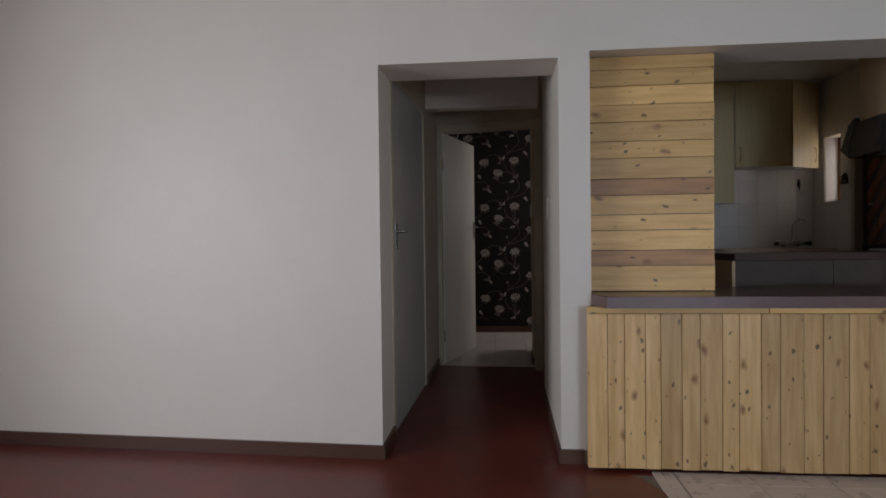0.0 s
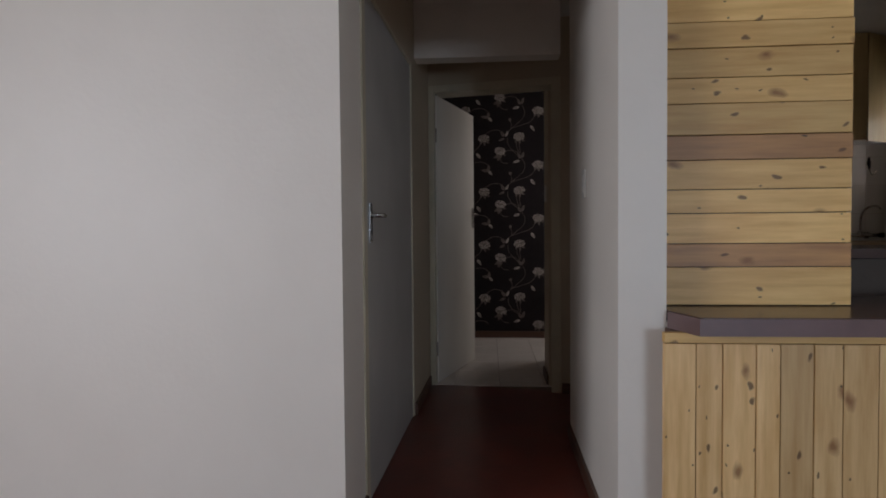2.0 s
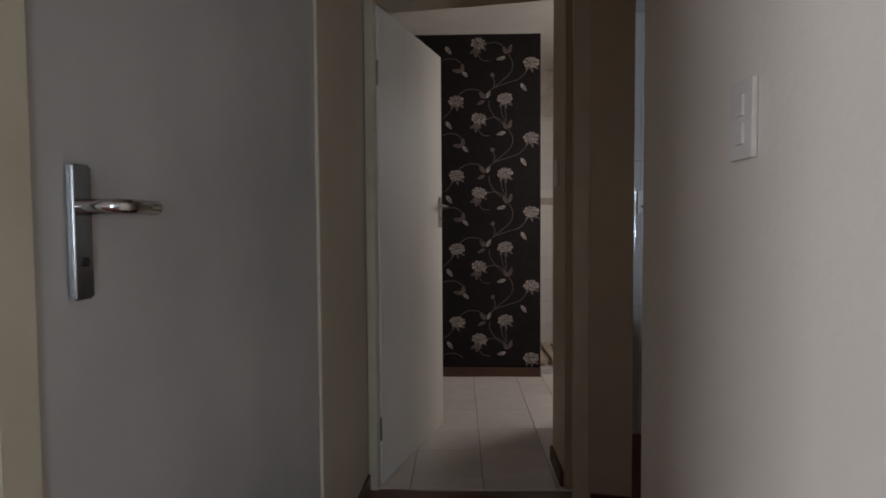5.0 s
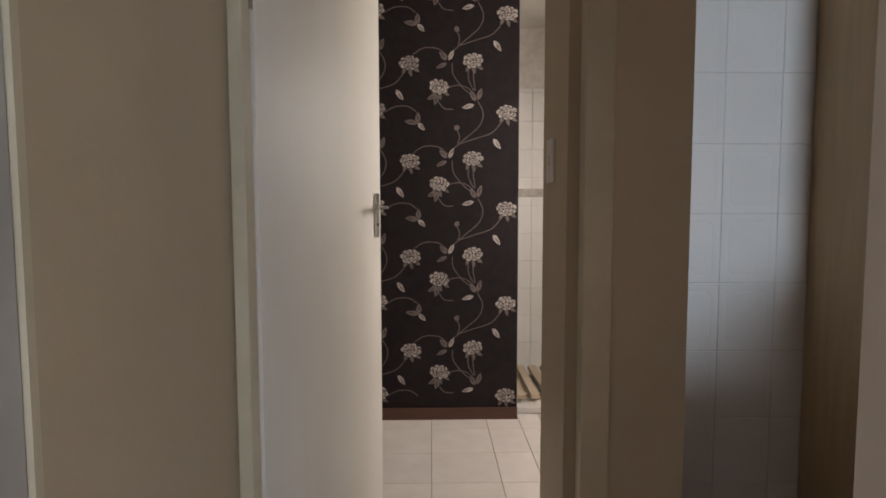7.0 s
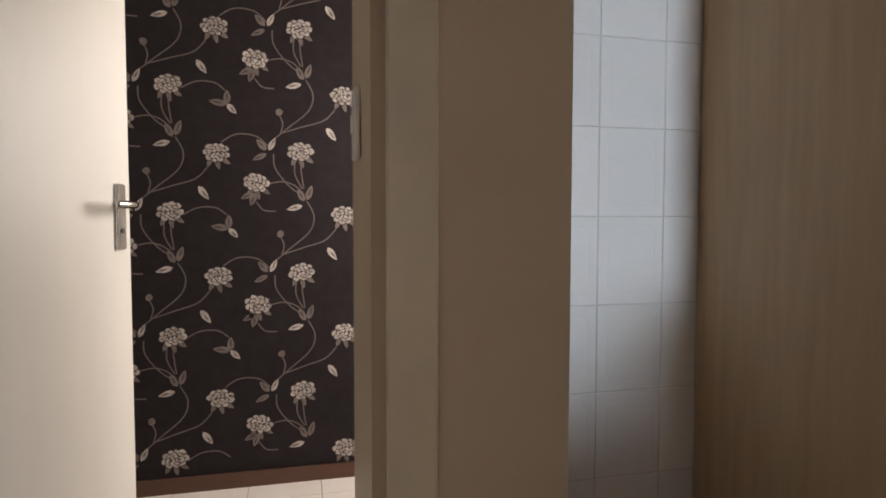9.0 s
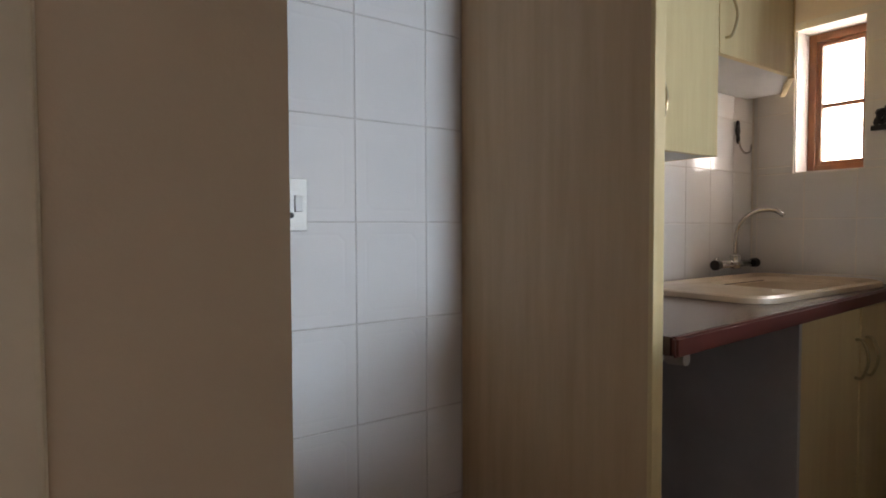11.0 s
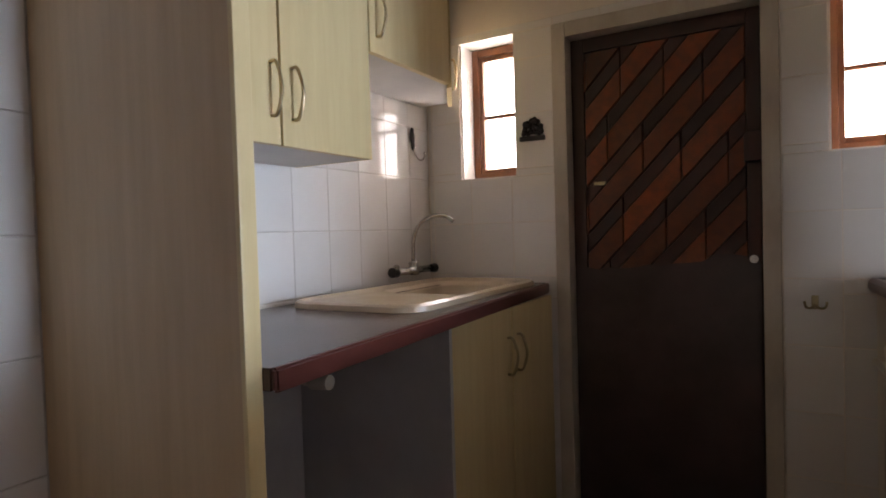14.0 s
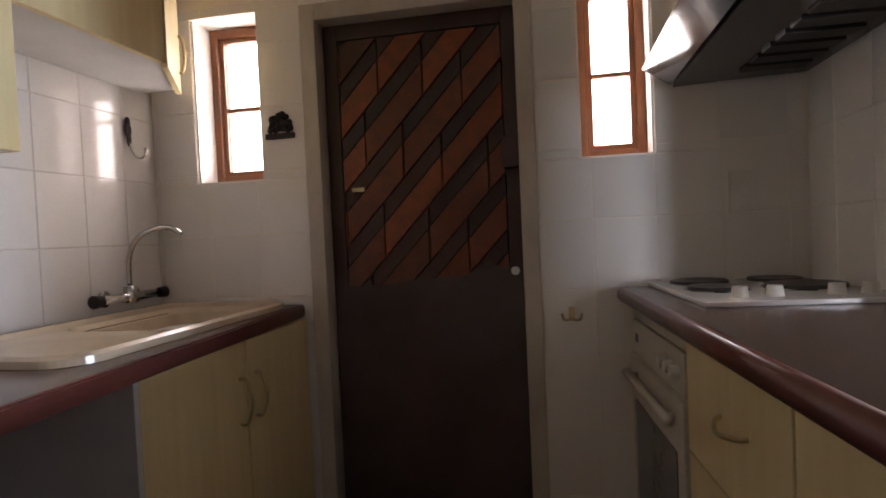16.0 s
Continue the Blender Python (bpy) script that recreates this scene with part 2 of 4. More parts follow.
# ---- mesh helpers ----
def add_box(bm, x0, y0, z0, x1, y1, z1, bevel=0.0):
    m = Matrix.Translation(((x0 + x1) / 2, (y0 + y1) / 2, (z0 + z1) / 2)) @ Matrix.Diagonal((abs(x1 - x0), abs(y1 - y0), abs(z1 - z0), 1))
    vs = bmesh.ops.create_cube(bm, size=1, matrix=m)["verts"]
    if bevel:
        es = {e for v in vs for e in v.link_edges}
        bmesh.ops.bevel(bm, geom=list(es), offset=bevel, segments=2, affect='EDGES', profile=0.6)
    return vs


def box(x0, y0, z0, x1, y1, z1, bevel=0.0):
    bm = bmesh.new()
    add_box(bm, x0, y0, z0, x1, y1, z1, bevel)
    return bm


def add_prism(bm, pts, z0, z1):
    """An upright prism over a plan outline."""
    lo = [bm.verts.new((x, y, z0)) for x, y in pts]
    hi = [bm.verts.new((x, y, z1)) for x, y in pts]
    k = len(pts)
    bm.faces.new(lo[::-1])
    bm.faces.new(hi)
    for i in range(k):
        bm.faces.new((lo[i], lo[(i + 1) % k], hi[(i + 1) % k], hi[i]))


def extrude_x(bm, profile, x0, x1):
    """A (y, z) profile carried along x."""
    a = [bm.verts.new((x0, y, z)) for y, z in profile]
    b = [bm.verts.new((x1, y, z)) for y, z in profile]
    k = len(profile)
    bm.faces.new(a)
    bm.faces.new(b[::-1])
    for i in range(k):
        bm.faces.new((a[i], b[i], b[(i + 1) % k], a[(i + 1) % k]))


def add_cyl(bm, p, q, r, r2=None, seg=20):
    p, q = Vector(p), Vector(q)
    d = q - p
    m = Matrix.Translation((p + q) / 2) @ d.to_track_quat('Z', 'Y').to_matrix().to_4x4()
    bmesh.ops.create_cone(bm, cap_ends=True, segments=seg, radius1=r, radius2=r if r2 is None else r2, depth=d.length, matrix=m)


def add_tube(bm, pts, r, seg=10):
    """A bent round rod through points."""
    pts = [Vector(p) for p in pts]
    rings = []
    for i, p in enumerate(pts):
        d = (pts[min(i + 1, len(pts) - 1)] - pts[max(i - 1, 0)]).normalized()
        u = d.cross(Vector((0.31, 0.87, 0.38))).normalized()
        v = d.cross(u)
        rings.append([bm.verts.new(p + (u * math.cos(a) + v * math.sin(a)) * r) for a in (2 * math.pi * k / seg for k in range(seg))])
    for a, b in zip(rings, rings[1:]):
        for k in range(seg):
            bm.faces.new((a[k], a[(k + 1) % seg], b[(k + 1) % seg], b[k]))
    bm.faces.new(rings[0][::-1])
    bm.faces.new(rings[-1])


def spline(pts, steps=6):
    out = []
    pts = [Vector(p) for p in pts]
    for i in range(len(pts) - 1):
        p0, p1, p2, p3 = pts[max(i - 1, 0)], pts[i], pts[i + 1], pts[min(i + 2, len(pts) - 1)]
        for s in range(steps):
            t = s / steps
            out.append(0.5 * ((2 * p1) + (p2 - p0) * t + (2 * p0 - 5 * p1 + 4 * p2 - p3) * t * t + (3 * p1 - p0 - 3 * p2 + p3) * t ** 3))
    out.append(pts[-1])
    return out


def mesh_of(name, bm, mat, smooth=False):
    bmesh.ops.recalc_face_normals(bm, faces=bm.faces)
    me = bpy.data.meshes.new(name)
    bm.to_mesh(me)
    bm.free()
    me.materials.append(mat)
    if smooth:
        for p in me.polygons:
            p.use_smooth = True
    return me


def part(name, bm, mat, parent, label="", smooth=False):
    ob = new(name, mesh_of(name, bm, mat, smooth))
    ob.parent = parent
    if label:
        tagged(ob, label=label)
    return ob


def thing(name, label, category, group=""):
    return tagged(new(name), label, category, group)


def solid(name, bm, mat, label, category, kind="", smooth=False):
    return tagged(new(name, mesh_of(name, bm, mat, smooth)), label, category, "", kind)


def structure(name, bm, mat, label="", category=""):
    return tagged(new(name, mesh_of(name, bm, mat)), label, category, "", "structure")


H = 2.47          # ceiling height
YW = 3.02         # living-room face of the wall between living room and passage
YB = 3.33         # its back face
XE = 2.895        # kitchen's east wall
YN = 5.877        # kitchen's north wall
YS = 3.74         # wall behind the hob

# ---- structure: ground and outside ----
structure("ground", box(-60, -60, -0.3, 60, 60, -0.12), M["grass"], "mown green lawn around the house", "ground")
bm = bmesh.new()
add_box(bm, 6.2, -8, -0.12, 6.4, 16, 3.4)
structure("backdrop_wall", bm, M["garden_wall"], "pale rendered boundary wall in the garden", "wall")

# ---- structure: floors ----
bm = bmesh.new()
add_prism(bm, [(-3.4, -2.7), (0.72, -2.7), (0.70, 2.4), (0.66, 2.7), (0.60, 2.84), (0.52, 2.93), (0.42, 2.95), (0.42, 3.0), (0.42, 5.08), (-0.62, 5.24), (-0.8, 5.2), (-0.8, 3.4), (-3.4, 3.2)], -0.12, 0.0)
structure("floor", bm, M["floor_red"], "polished oxblood red cement floor", "floor")
structure("floor_kitchen", box(0.42, 2.9, -0.12, 3.1, 5.95, -0.002), M["floor_red"], "dark red cement kitchen floor", "floor")
floor_tiled = structure("floor_tiled", box(0.55, -2.7, -0.12, 4.2, 3.2, -0.006), M["grout"], "beige tiled floor beside the bar", "floor")
floor_bath = structure("floor_bath", box(-1.4, 5.1, -0.12, 1.5, 8.1, -0.006), M["grout"], "pale ceramic bathroom floor with dark joints", "floor")

# ---- structure: ceilings ----
structure("ceiling", box(-3.4, -2.7, H, 4.2, 8.1, H + 0.12), M["ceiling"], "plain off-white ceiling", "ceiling")

# ---- structure: wall between living room and passage, kitchen ----
bm = bmesh.new()
add_prism(bm, [(-3.4, YW + 0.14), (-0.630, YW), (-0.629, YB), (-3.4, YB)], 0, H)
structure("wall_living_west", bm, M["paint"], "smooth off-white plastered wall", "wall")
bm = bmesh.new()
add_prism(bm, [(-0.630, YW), (0.256, YW), (0.258, YB), (-0.629, YB)], 1.972, H)
structure("wall_over_passage", bm, M["paint"], "plastered lintel over the passage opening", "wall")
bm = bmesh.new()
add_prism(bm, [(0.256, YW), (0.405, YW), (0.405, 4.22), (0.270, 4.22)], 0, H)
structure("wall_pier", bm, M["paint"], "off-white plastered pier beside the passage", "wall")
bm = bmesh.new()
add_box(bm, 0.405, YW, 2.0, 3.1, YB, H)
structure("wall_over_hatch", bm, M["paint"], "plastered lintel over the kitchen hatch", "wall")
bm = bmesh.new()
add_box(bm, 0.405, YW, 0, 2.2, YB, 0.79)
structure("wall_under_hatch", bm, M["paint"], "low plastered wall under the hatch", "wall")
structure("wall_hatch_east", box(2.2, YW, 0, 4.2, YS + 0.0075, H), M["paint"], "off-white plastered wall", "wall")
# passage west side, with the opening for the grey door
bm = bmesh.new()
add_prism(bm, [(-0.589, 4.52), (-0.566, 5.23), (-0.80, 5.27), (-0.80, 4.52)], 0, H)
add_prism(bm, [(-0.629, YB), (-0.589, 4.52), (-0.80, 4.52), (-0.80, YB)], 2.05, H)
structure("wall_passage_west", bm, M["paint_shaded"], "plastered passage wall, beige darkened for shade", "wall")
bm = bmesh.new()
add_prism(bm, [(-0.584, 4.6), (0.27, 4.6), (0.27, 4.72), (-0.580, 4.72)], 2.10, H)
structure("beam", bm, M["paint"], "plastered beam across the passage", "beam")
structure("wall_passage_back", box(-0.95, YB, 0, -0.81, 5.3, H), M["paint_shaded"], "plastered wall behind the passage door", "wall")

# end wall, turned a little; local x runs along it from its west end
END = pose(-0.566, 5.215, 0, 0, 0, -10.6)
U0, U1, UL = 0.052, 0.855, 1.068


def end_part(ob):
    ob.matrix_world = END
    return ob


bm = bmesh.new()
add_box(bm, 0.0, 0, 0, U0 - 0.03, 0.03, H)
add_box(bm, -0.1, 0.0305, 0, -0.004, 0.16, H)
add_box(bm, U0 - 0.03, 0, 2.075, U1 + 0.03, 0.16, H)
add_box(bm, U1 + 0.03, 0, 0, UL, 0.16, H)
end_part(structure("wall_end", bm, M["paint_shaded"], "plastered wall around the bathroom door, beige darkened for shade", "wall"))
bm = bmesh.new()
add_box(bm, U0 - 0.045, -0.012, 0, U0 - 0.008, 0.034, 2.085, 0.004)
add_box(bm, U1 - 0.012, -0.012, 0, U1 + 0.05, 0.165, 2.085, 0.004)
add_box(bm, U0 - 0.008, -0.012, 2.035, U1 - 0.012, 0.165, 2.085, 0.004)
end_part(structure("door_frame_1", bm, M["frame"], "cream enamelled steel door frame", "door frame"))
# wall between bathroom and kitchen nook
bm = bmesh.new()
add_prism(bm, [(0.262, 5.22), (0.486, 5.17), (0.425, YN), (0.38, YN), (0.38, 5.53), (0.262, 5.53)], 0, H)
structure("wall_nook_west", bm, M["paint_shaded"], "plastered wall beside the nook, beige darkened for shade", "wall")

# ---- structure: kitchen walls ----
structure("wall_nook_back", box(0.38, YN - 0.0075, 0, 3.12, YN + 0.14, H), M["grout_light"], "kitchen wall behind white tiles", "wall")
W1 = (5.452, 5.703, 1.392, 1.966)      # window openings: y0, y1, z0, z1
W2 = (4.167, 4.389, 1.394, 1.968)
DK = (4.573, 5.240, 1.915)             # back door: y0, y1, top
bm = bmesh.new()
T = 0.22
add_box(bm, XE - 0.0075, W1[1], 0, XE + T, YN, H)
add_box(bm, XE - 0.0075, W1[0], 0, XE + T, W1[1], W1[2])
add_box(bm, XE - 0.0075, W1[0], W1[3], XE + T, W1[1], H)
add_box(bm, XE - 0.0075, DK[1], 0, XE + T, W1[0], H)
add_box(bm, XE - 0.0075, DK[0], DK[2], XE + T, DK[1], H)
add_box(bm, XE - 0.0075, W2[1], 0, XE + T, DK[0], H)
add_box(bm, XE - 0.0075, W2[0], 0, XE + T, W2[1], W2[2])
add_box(bm, XE - 0.0075, W2[0], W2[3], XE + T, W2[1], H)
add_box(bm, XE - 0.0075, YS, 0, XE + T, W2[0], H)
wall_east = structure("wall_east", bm, M["paint"], "kitchen wall with two small windows and the back door", "wall")
wall_sink = tagged(new("wall_sink"), "white glazed tiles over the sink worktop", "wall", "", "structure")
wall_nook = tagged(new("wall_nook"), "white glazed tiles with moulded panels", "wall", "", "structure")
wall_hob = tagged(new("wall_hob"), "white glazed tiles behind the hob", "wall", "", "structure")

# ---- structure: bathroom ----
structure("wall_bath_west", box(-1.4, 5.3, 0, -1.26, 8.1, H), M["paint"], "white bathroom wall", "wall")
bm = bmesh.new()
add_box(bm, -1.26, 8.0, 0, 1.4, 8.1, H)
bath_wall = structure("wall_bath_north", bm, M["grout_light"], "bathroom wall behind shower tiles", "wall")
bm = bmesh.new()
add_box(bm, 1.4, 5.9, 0, 1.5, 8.1, 1.1)
add_box(bm, 1.4, 5.9, 2.1, 1.5, 8.1, H)
add_box(bm, 1.4, 5.9, 1.1, 1.5, 6.06, 2.1)
add_box(bm, 1.4, 6.98, 1.1, 1.5, 8.1, 2.1)
structure("wall_bath_east", bm, M["paint"], "white bathroom wall with a window", "wall")
structure("wall_wallpaper", box(-1.26, 7.036, 0, 0.412, 7.15, H), M["wallpaper"], "short wall papered in black floral wallpaper", "wall")

# ---- structure: rest of the living room ----
bm = bmesh.new()
add_box(bm, -3.6, -2.7, 0, -3.4, -0.2, H)
add_box(bm, -3.6, 1.5, 0, -3.4, YB, H)
add_box(bm, -3.6, -0.2, 0, -3.4, 1.5, 0.55)
add_box(bm, -3.6, -0.2, 2.05, -3.4, 1.5, H)
structure("wall_living_left", bm, M["paint"], "off-white plastered wall with a window", "wall")
structure("wall_living_right", box(4.2, -2.7, 0, 4.3, YB, H), M["paint"], "off-white plastered wall", "wall")
bm = bmesh.new()
for xa, xb in ((-3.4, 1.35), (2.75, 4.2)):
    add_box(bm, xa, -2.7, 0, xb, -2.5, H)
for xa, xb in ((1.35, 2.75),):
    add_box(bm, xa, -2.7, 0, xb, -2.5, 0.65)
    add_box(bm, xa, -2.7, 1.95, xb, -2.5, H)
structure("wall_living_south", bm, M["paint"], "off-white wall with a wide window", "wall")


def baseboard(name, x0, y0, x1, y1, side):
    """A skirting board along a wall from one point to another."""
    d = Vector((x1 - x0, y1 - y0))
    n = Vector((-d.y, d.x)).normalized() * side
    bm = bmesh.new()
    a, b = Vector((x0, y0)), Vector((x1, y1))
    add_prism(bm, [tuple(a), tuple(b), tuple(b + n * 0.014), tuple(a + n * 0.014)], 0.0, 0.068)
    return structure(name, bm, M["skirting"], "dark brown wooden skirting board", "skirting")


baseboard("baseboard", -3.4, YW + 0.14, -0.617, YW, -1)
baseboard("baseboard", -0.630, YW - 0.012, -0.629, YB, -1)
baseboard("baseboard", -0.588, 4.53, -0.569, 5.2, -1)
baseboard("baseboard", 0.243, YW, 0.366, YW, -1)
baseboard("baseboard", 0.256, YW - 0.012, 0.270, 4.22, 1)
baseboard("baseboard", 0.33, 5.04, 0.48, 5.012, -1)
baseboard("baseboard", -1.26, 7.036, 0.412, 7.036, -1)
baseboard("baseboard", 0.262, 5.24, 0.262, 5.53, 1)


# ---- doors ----
def lever_handle(parent, at, out, along, mat="chrome", length=0.15):
    """A back plate with a lever: out is the way off the leaf, along the way of the lever."""
    at, out, along = Vector(at), Vector(out), Vector(along)
    up = Vector((0, 0, 1))
    bm = bmesh.new()
    w = 0.018
    c = [at + along * s * w + up * t * length / 2 + out * o for o in (0.0, 0.009) for s, t in ((-1, -1), (1, -1), (1, 1), (-1, 1))]
    vs = [bm.verts.new(p) for p in c]
    for f in ((0, 1, 2, 3), (4, 5, 6, 7), (0, 1, 5, 4), (1, 2, 6, 5), (2, 3, 7, 6), (3, 0, 4, 7)):
        bm.faces.new([vs[k] for k in f])
    bmesh.ops.bevel(bm, geom=list(bm.edges), offset=0.003, segments=2, affect='EDGES')
    plate = part("handle_plate", bm, M[mat], parent, "chrome back plate")
    bm = bmesh.new()
    k = at + up * 0.03
    add_tube(bm, spline([k, k + out * 0.03, k + out * 0.05 + along * 0.012, k + out * 0.052 + along * 0.045, k + out * 0.048 + along * 0.085], 5), 0.0095)
    part("lever", bm, M[mat], parent, "", True)
    bm = bmesh.new()
    add_cyl(bm, at - up * 0.035, at - up * 0.035 + out * 0.011, 0.006)
    part("keyhole", bm, M["black_iron"], plate)


# grey door in the passage wall
door = tagged(new("door_1"), "closed grey painted flush door with chrome lever", "door", "", "structure")
bm = bmesh.new()
add_prism(bm, [(-0.632, 3.385), (-0.597, 4.50), (-0.637, 4.50), (-0.672, 3.385)], 0.005, 2.03)
part("leaf", bm, M["door_grey"], door)
lever_handle(door, (-0.628, 3.462, 1.118), (1, 0, 0), (0.03, 1, 0), length=0.16)
bm = bmesh.new()
add_prism(bm, [(-0.622, YB), (-0.620, 3.38), (-0.70, 3.38), (-0.70, YB)], 0, 2.05)
add_prism(bm, [(-0.589, 4.504), (-0.589, 4.52), (-0.66, 4.52), (-0.66, 4.504)], 0, 2.05)
add_prism(bm, [(-0.626, 3.38), (-0.591, 4.504), (-0.66, 4.504), (-0.70, 3.38)], 2.032, 2.05)
part("frame", bm, M["frame"], door, "cream enamelled frame")

# bathroom door, open inwards
door = tagged(new("door_2"), "white painted flush door standing open into the bathroom", "door", "", "structure")
hinge, tip = Vector((-0.510, 5.245)), Vector((-0.272, 6.025))
d = (tip - hinge).normalized()
nn = Vector((d.y, -d.x)) * 0.04
bm = bmesh.new()
add_prism(bm, [tuple(hinge), tuple(tip), tuple(tip - nn), tuple(hinge - nn)], 0.008, 2.03)
part("leaf", bm, M["door_white"], door)
out = (nn.x / 0.04, nn.y / 0.04, 0)
p = tip - d * 0.045
lever_handle(door, (p.x, p.y, 1.185), out, (-d.x, -d.y, 0), length=0.165)
for z in (0.25, 1.75):
    bm = bmesh.new()
    add_cyl(bm, (hinge.x - 0.006, hinge.y - 0.008, z - 0.05), (hinge.x - 0.006, hinge.y - 0.008, z + 0.05), 0.007)
    part("hinge", bm, M["chrome"], door)


# ---- wallpaper print ----
def petal(bm, cx, cz, ang, length, width, y, n=7):
    """A pointed flat leaf or petal."""
    ca, sa = math.cos(ang), math.sin(ang)
    pts = []
    for i in range(n + 1):
        t = i / n
        w = width * math.sin(math.pi * t ** 0.8) ** 0.8 / 2
        pts.append((t * length, w))
    outline = pts + [(a, -b) for a, b in pts[-2:0:-1]]
    bm.faces.new([bm.verts.new((cx + a * ca - b * sa, y, cz + a * sa + b * ca)) for a, b in outline])


def blob(bm, cx, cz, r, y, rnd, n=10, squash=1.0):
    bm.faces.new([bm.verts.new((cx + r * math.cos(2 * math.pi * k / n) * rnd.uniform(0.85, 1.1), y,
                                cz + squash * r * math.sin(2 * math.pi * k / n) * rnd.uniform(0.85, 1.1))) for k in range(n)])


def ribbon(bm, pts, y, w):
    pts = spline([(a, 0, b) for a, b in pts], 6)
    rows = []
    for i, p in enumerate(pts):
        t = (pts[min(i + 1, len(pts) - 1)] - pts[max(i - 1, 0)]).normalized()
        nrm = Vector((-t.z, 0, t.x)) * w / 2
        rows.append((bm.verts.new((p.x + nrm.x, y, p.z + nrm.z)), bm.verts.new((p.x - nrm.x, y, p.z - nrm.z))))
    for (a, b), (c, e) in zip(rows, rows[1:]):
        bm.faces.new((a, b, e, c))


def flower(light, ink, dark, cx, cz, y, rnd, kind):
    """A full-blown rose: layered outlined petals round a folded heart, over dark sepals."""
    lean = (0.0, 0.35, -0.5)[kind]
    for a in (-2.3, -1.6, -0.9):
        petal(dark, cx + 0.03 * math.cos(a), cz + 0.03 * math.sin(a), a + 0.3, 0.045, 0.02, y)
    level = 0
    for ring, r, size in ((9, 0.037, 0.0175), (7, 0.022, 0.0145), (4, 0.009, 0.0105)):
        for k in range(ring):
            a = lean + 2 * math.pi * (k + 0.5) / ring + rnd.uniform(-0.12, 0.12)
            rr = r * (1 + 0.14 * math.cos(2 * (a - lean)))
            px, pz = cx + rr * math.cos(a), cz + 0.8 * rr * math.sin(a)
            q = size * rnd.uniform(0.85, 1.1)
            level += 1
            blob(ink, px, pz, q * 1.14, y - 0.00016 * level, rnd, 10, 0.9)
            blob(light, px + 0.0012 * math.cos(a), pz + 0.0012 * math.sin(a), q * 0.86, y - 0.00016 * level - 0.00008, rnd, 11, 0.9)
            if ring > 4:
                for turn_ in (-0.35, 0.3):
                    petal(ink, px - 0.4 * q * math.cos(a), pz - 0.4 * q * math.sin(a), a + turn_, q * 0.75, 0.0022, y - 0.00016 * level - 0.00012, 4)
    for k in range(3):
        blob(ink, cx + 0.016 * (k - 1), cz + 0.004 * (k % 2) - 0.002, 0.006, y - 0.0042, rnd, 8, 0.6)


light, inkm, dark, stems = bmesh.new(), bmesh.new(), bmesh.new(), bmesh.new()
rnd = random.Random(5)
YP = 7.0345
AX, AZ, P = -0.192, 2.0, 0.532
for col in range(-2, 3):
    for row in range(-6, 4):
        ox, oz = AX + col * P * 1.01, AZ + row * P - (P / 2 if col % 2 else 0)
        if not -1.6 < ox < 0.75 or not -0.4 < oz < 2.9:
            continue

        def keep(x, z, m=0.05):
            return -1.24 < ox + x < 0.40 - m * 0.3 and 0.1 < oz + z < 2.42

        for kind, x, z in ((0, 0, 0), (1, 0.349, 0.013), (2, 0.162, -0.127)):
            if keep(x, z):
                flower(light, inkm, dark, ox + x, oz + z, YP, rnd, kind)
        for x, z, a, L, w, lit in ((0.355, -0.225, 3.4, 0.07, 0.026, 1), (0.365, -0.205, 2.1, 0.06, 0.028, 0), (0.375, -0.2, 1.25, 0.07, 0.028, 0),
                                   (0.215, 0.015, 1.1, 0.062, 0.024, 1), (0.205, 0.015, 2.3, 0.062, 0.028, 0), (0.205, 0.0, 3.6, 0.066, 0.024, 0),
                                   (-0.075, -0.145, -0.95, 0.07, 0.028, 1), (0.045, -0.325, 1.55, 0.06, 0.03, 0), (0.045, -0.325, 3.0, 0.075, 0.03, 0),
                                   (0.045, -0.325, -0.8, 0.055, 0.026, 1), (0.155, -0.17, 4.4, 0.06, 0.03, 0), (0.15, -0.17, 3.6, 0.06, 0.026, 0)):
            if keep(x, z, 0.2):
                petal(light if lit else dark, ox + x, oz + z, a, L, w, YP)
                petal(inkm, ox + x + 0.3 * L * math.cos(a), oz + z + 0.3 * L * math.sin(a), a, L * 0.55, w * 0.18, YP - 0.0006)
        if keep(0.26, -0.35):
            blob(dark, ox + 0.26, oz - 0.35, 0.016, YP, rnd)
        for pts in (((0.375, -0.205), (0.405, -0.27), (0.385, -0.34), (0.30, -0.415), (0.235, -0.47)), ((0.27, -0.44), (0.36, -0.41), (0.45, -0.38), (0.5, -0.33)),
                    ((0.40, 0.0), (0.46, 0.03), (0.53, 0.03), (0.575, 0.0)), ((0.02, 0.045), (0.08, 0.08), (0.16, 0.075), (0.21, 0.035)),
                    ((0.215, -0.13), (0.27, -0.12), (0.32, -0.135), (0.36, -0.17)), ((0.325, -0.03), (0.325, -0.09), (0.355, -0.15)), ((0.35, -0.03), (0.352, -0.08), (0.362, -0.15)),
                    ((0.235, 0.0), (0.24, -0.06), (0.29, -0.13), (0.34, -0.17)), ((0.26, -0.36), (0.275, -0.4), (0.265, -0.44)), ((0.16, -0.21), (0.19, -0.245), (0.24, -0.25))):
            if all(keep(x, z, 0.1) for x, z in pts):
                ribbon(stems, [(ox + x, oz + z) for x, z in pts], YP + 0.0006, 0.0055)
wp = bpy.data.objects["wall_wallpaper"]
for nm, b, mt in (("petals", light, "petal"), ("petal_outlines", inkm, "petal_ink"), ("leaves", dark, "leaf_dark"), ("stems", stems, "stem")):
    part(nm, b, M[mt], wp, "printed floral motif")

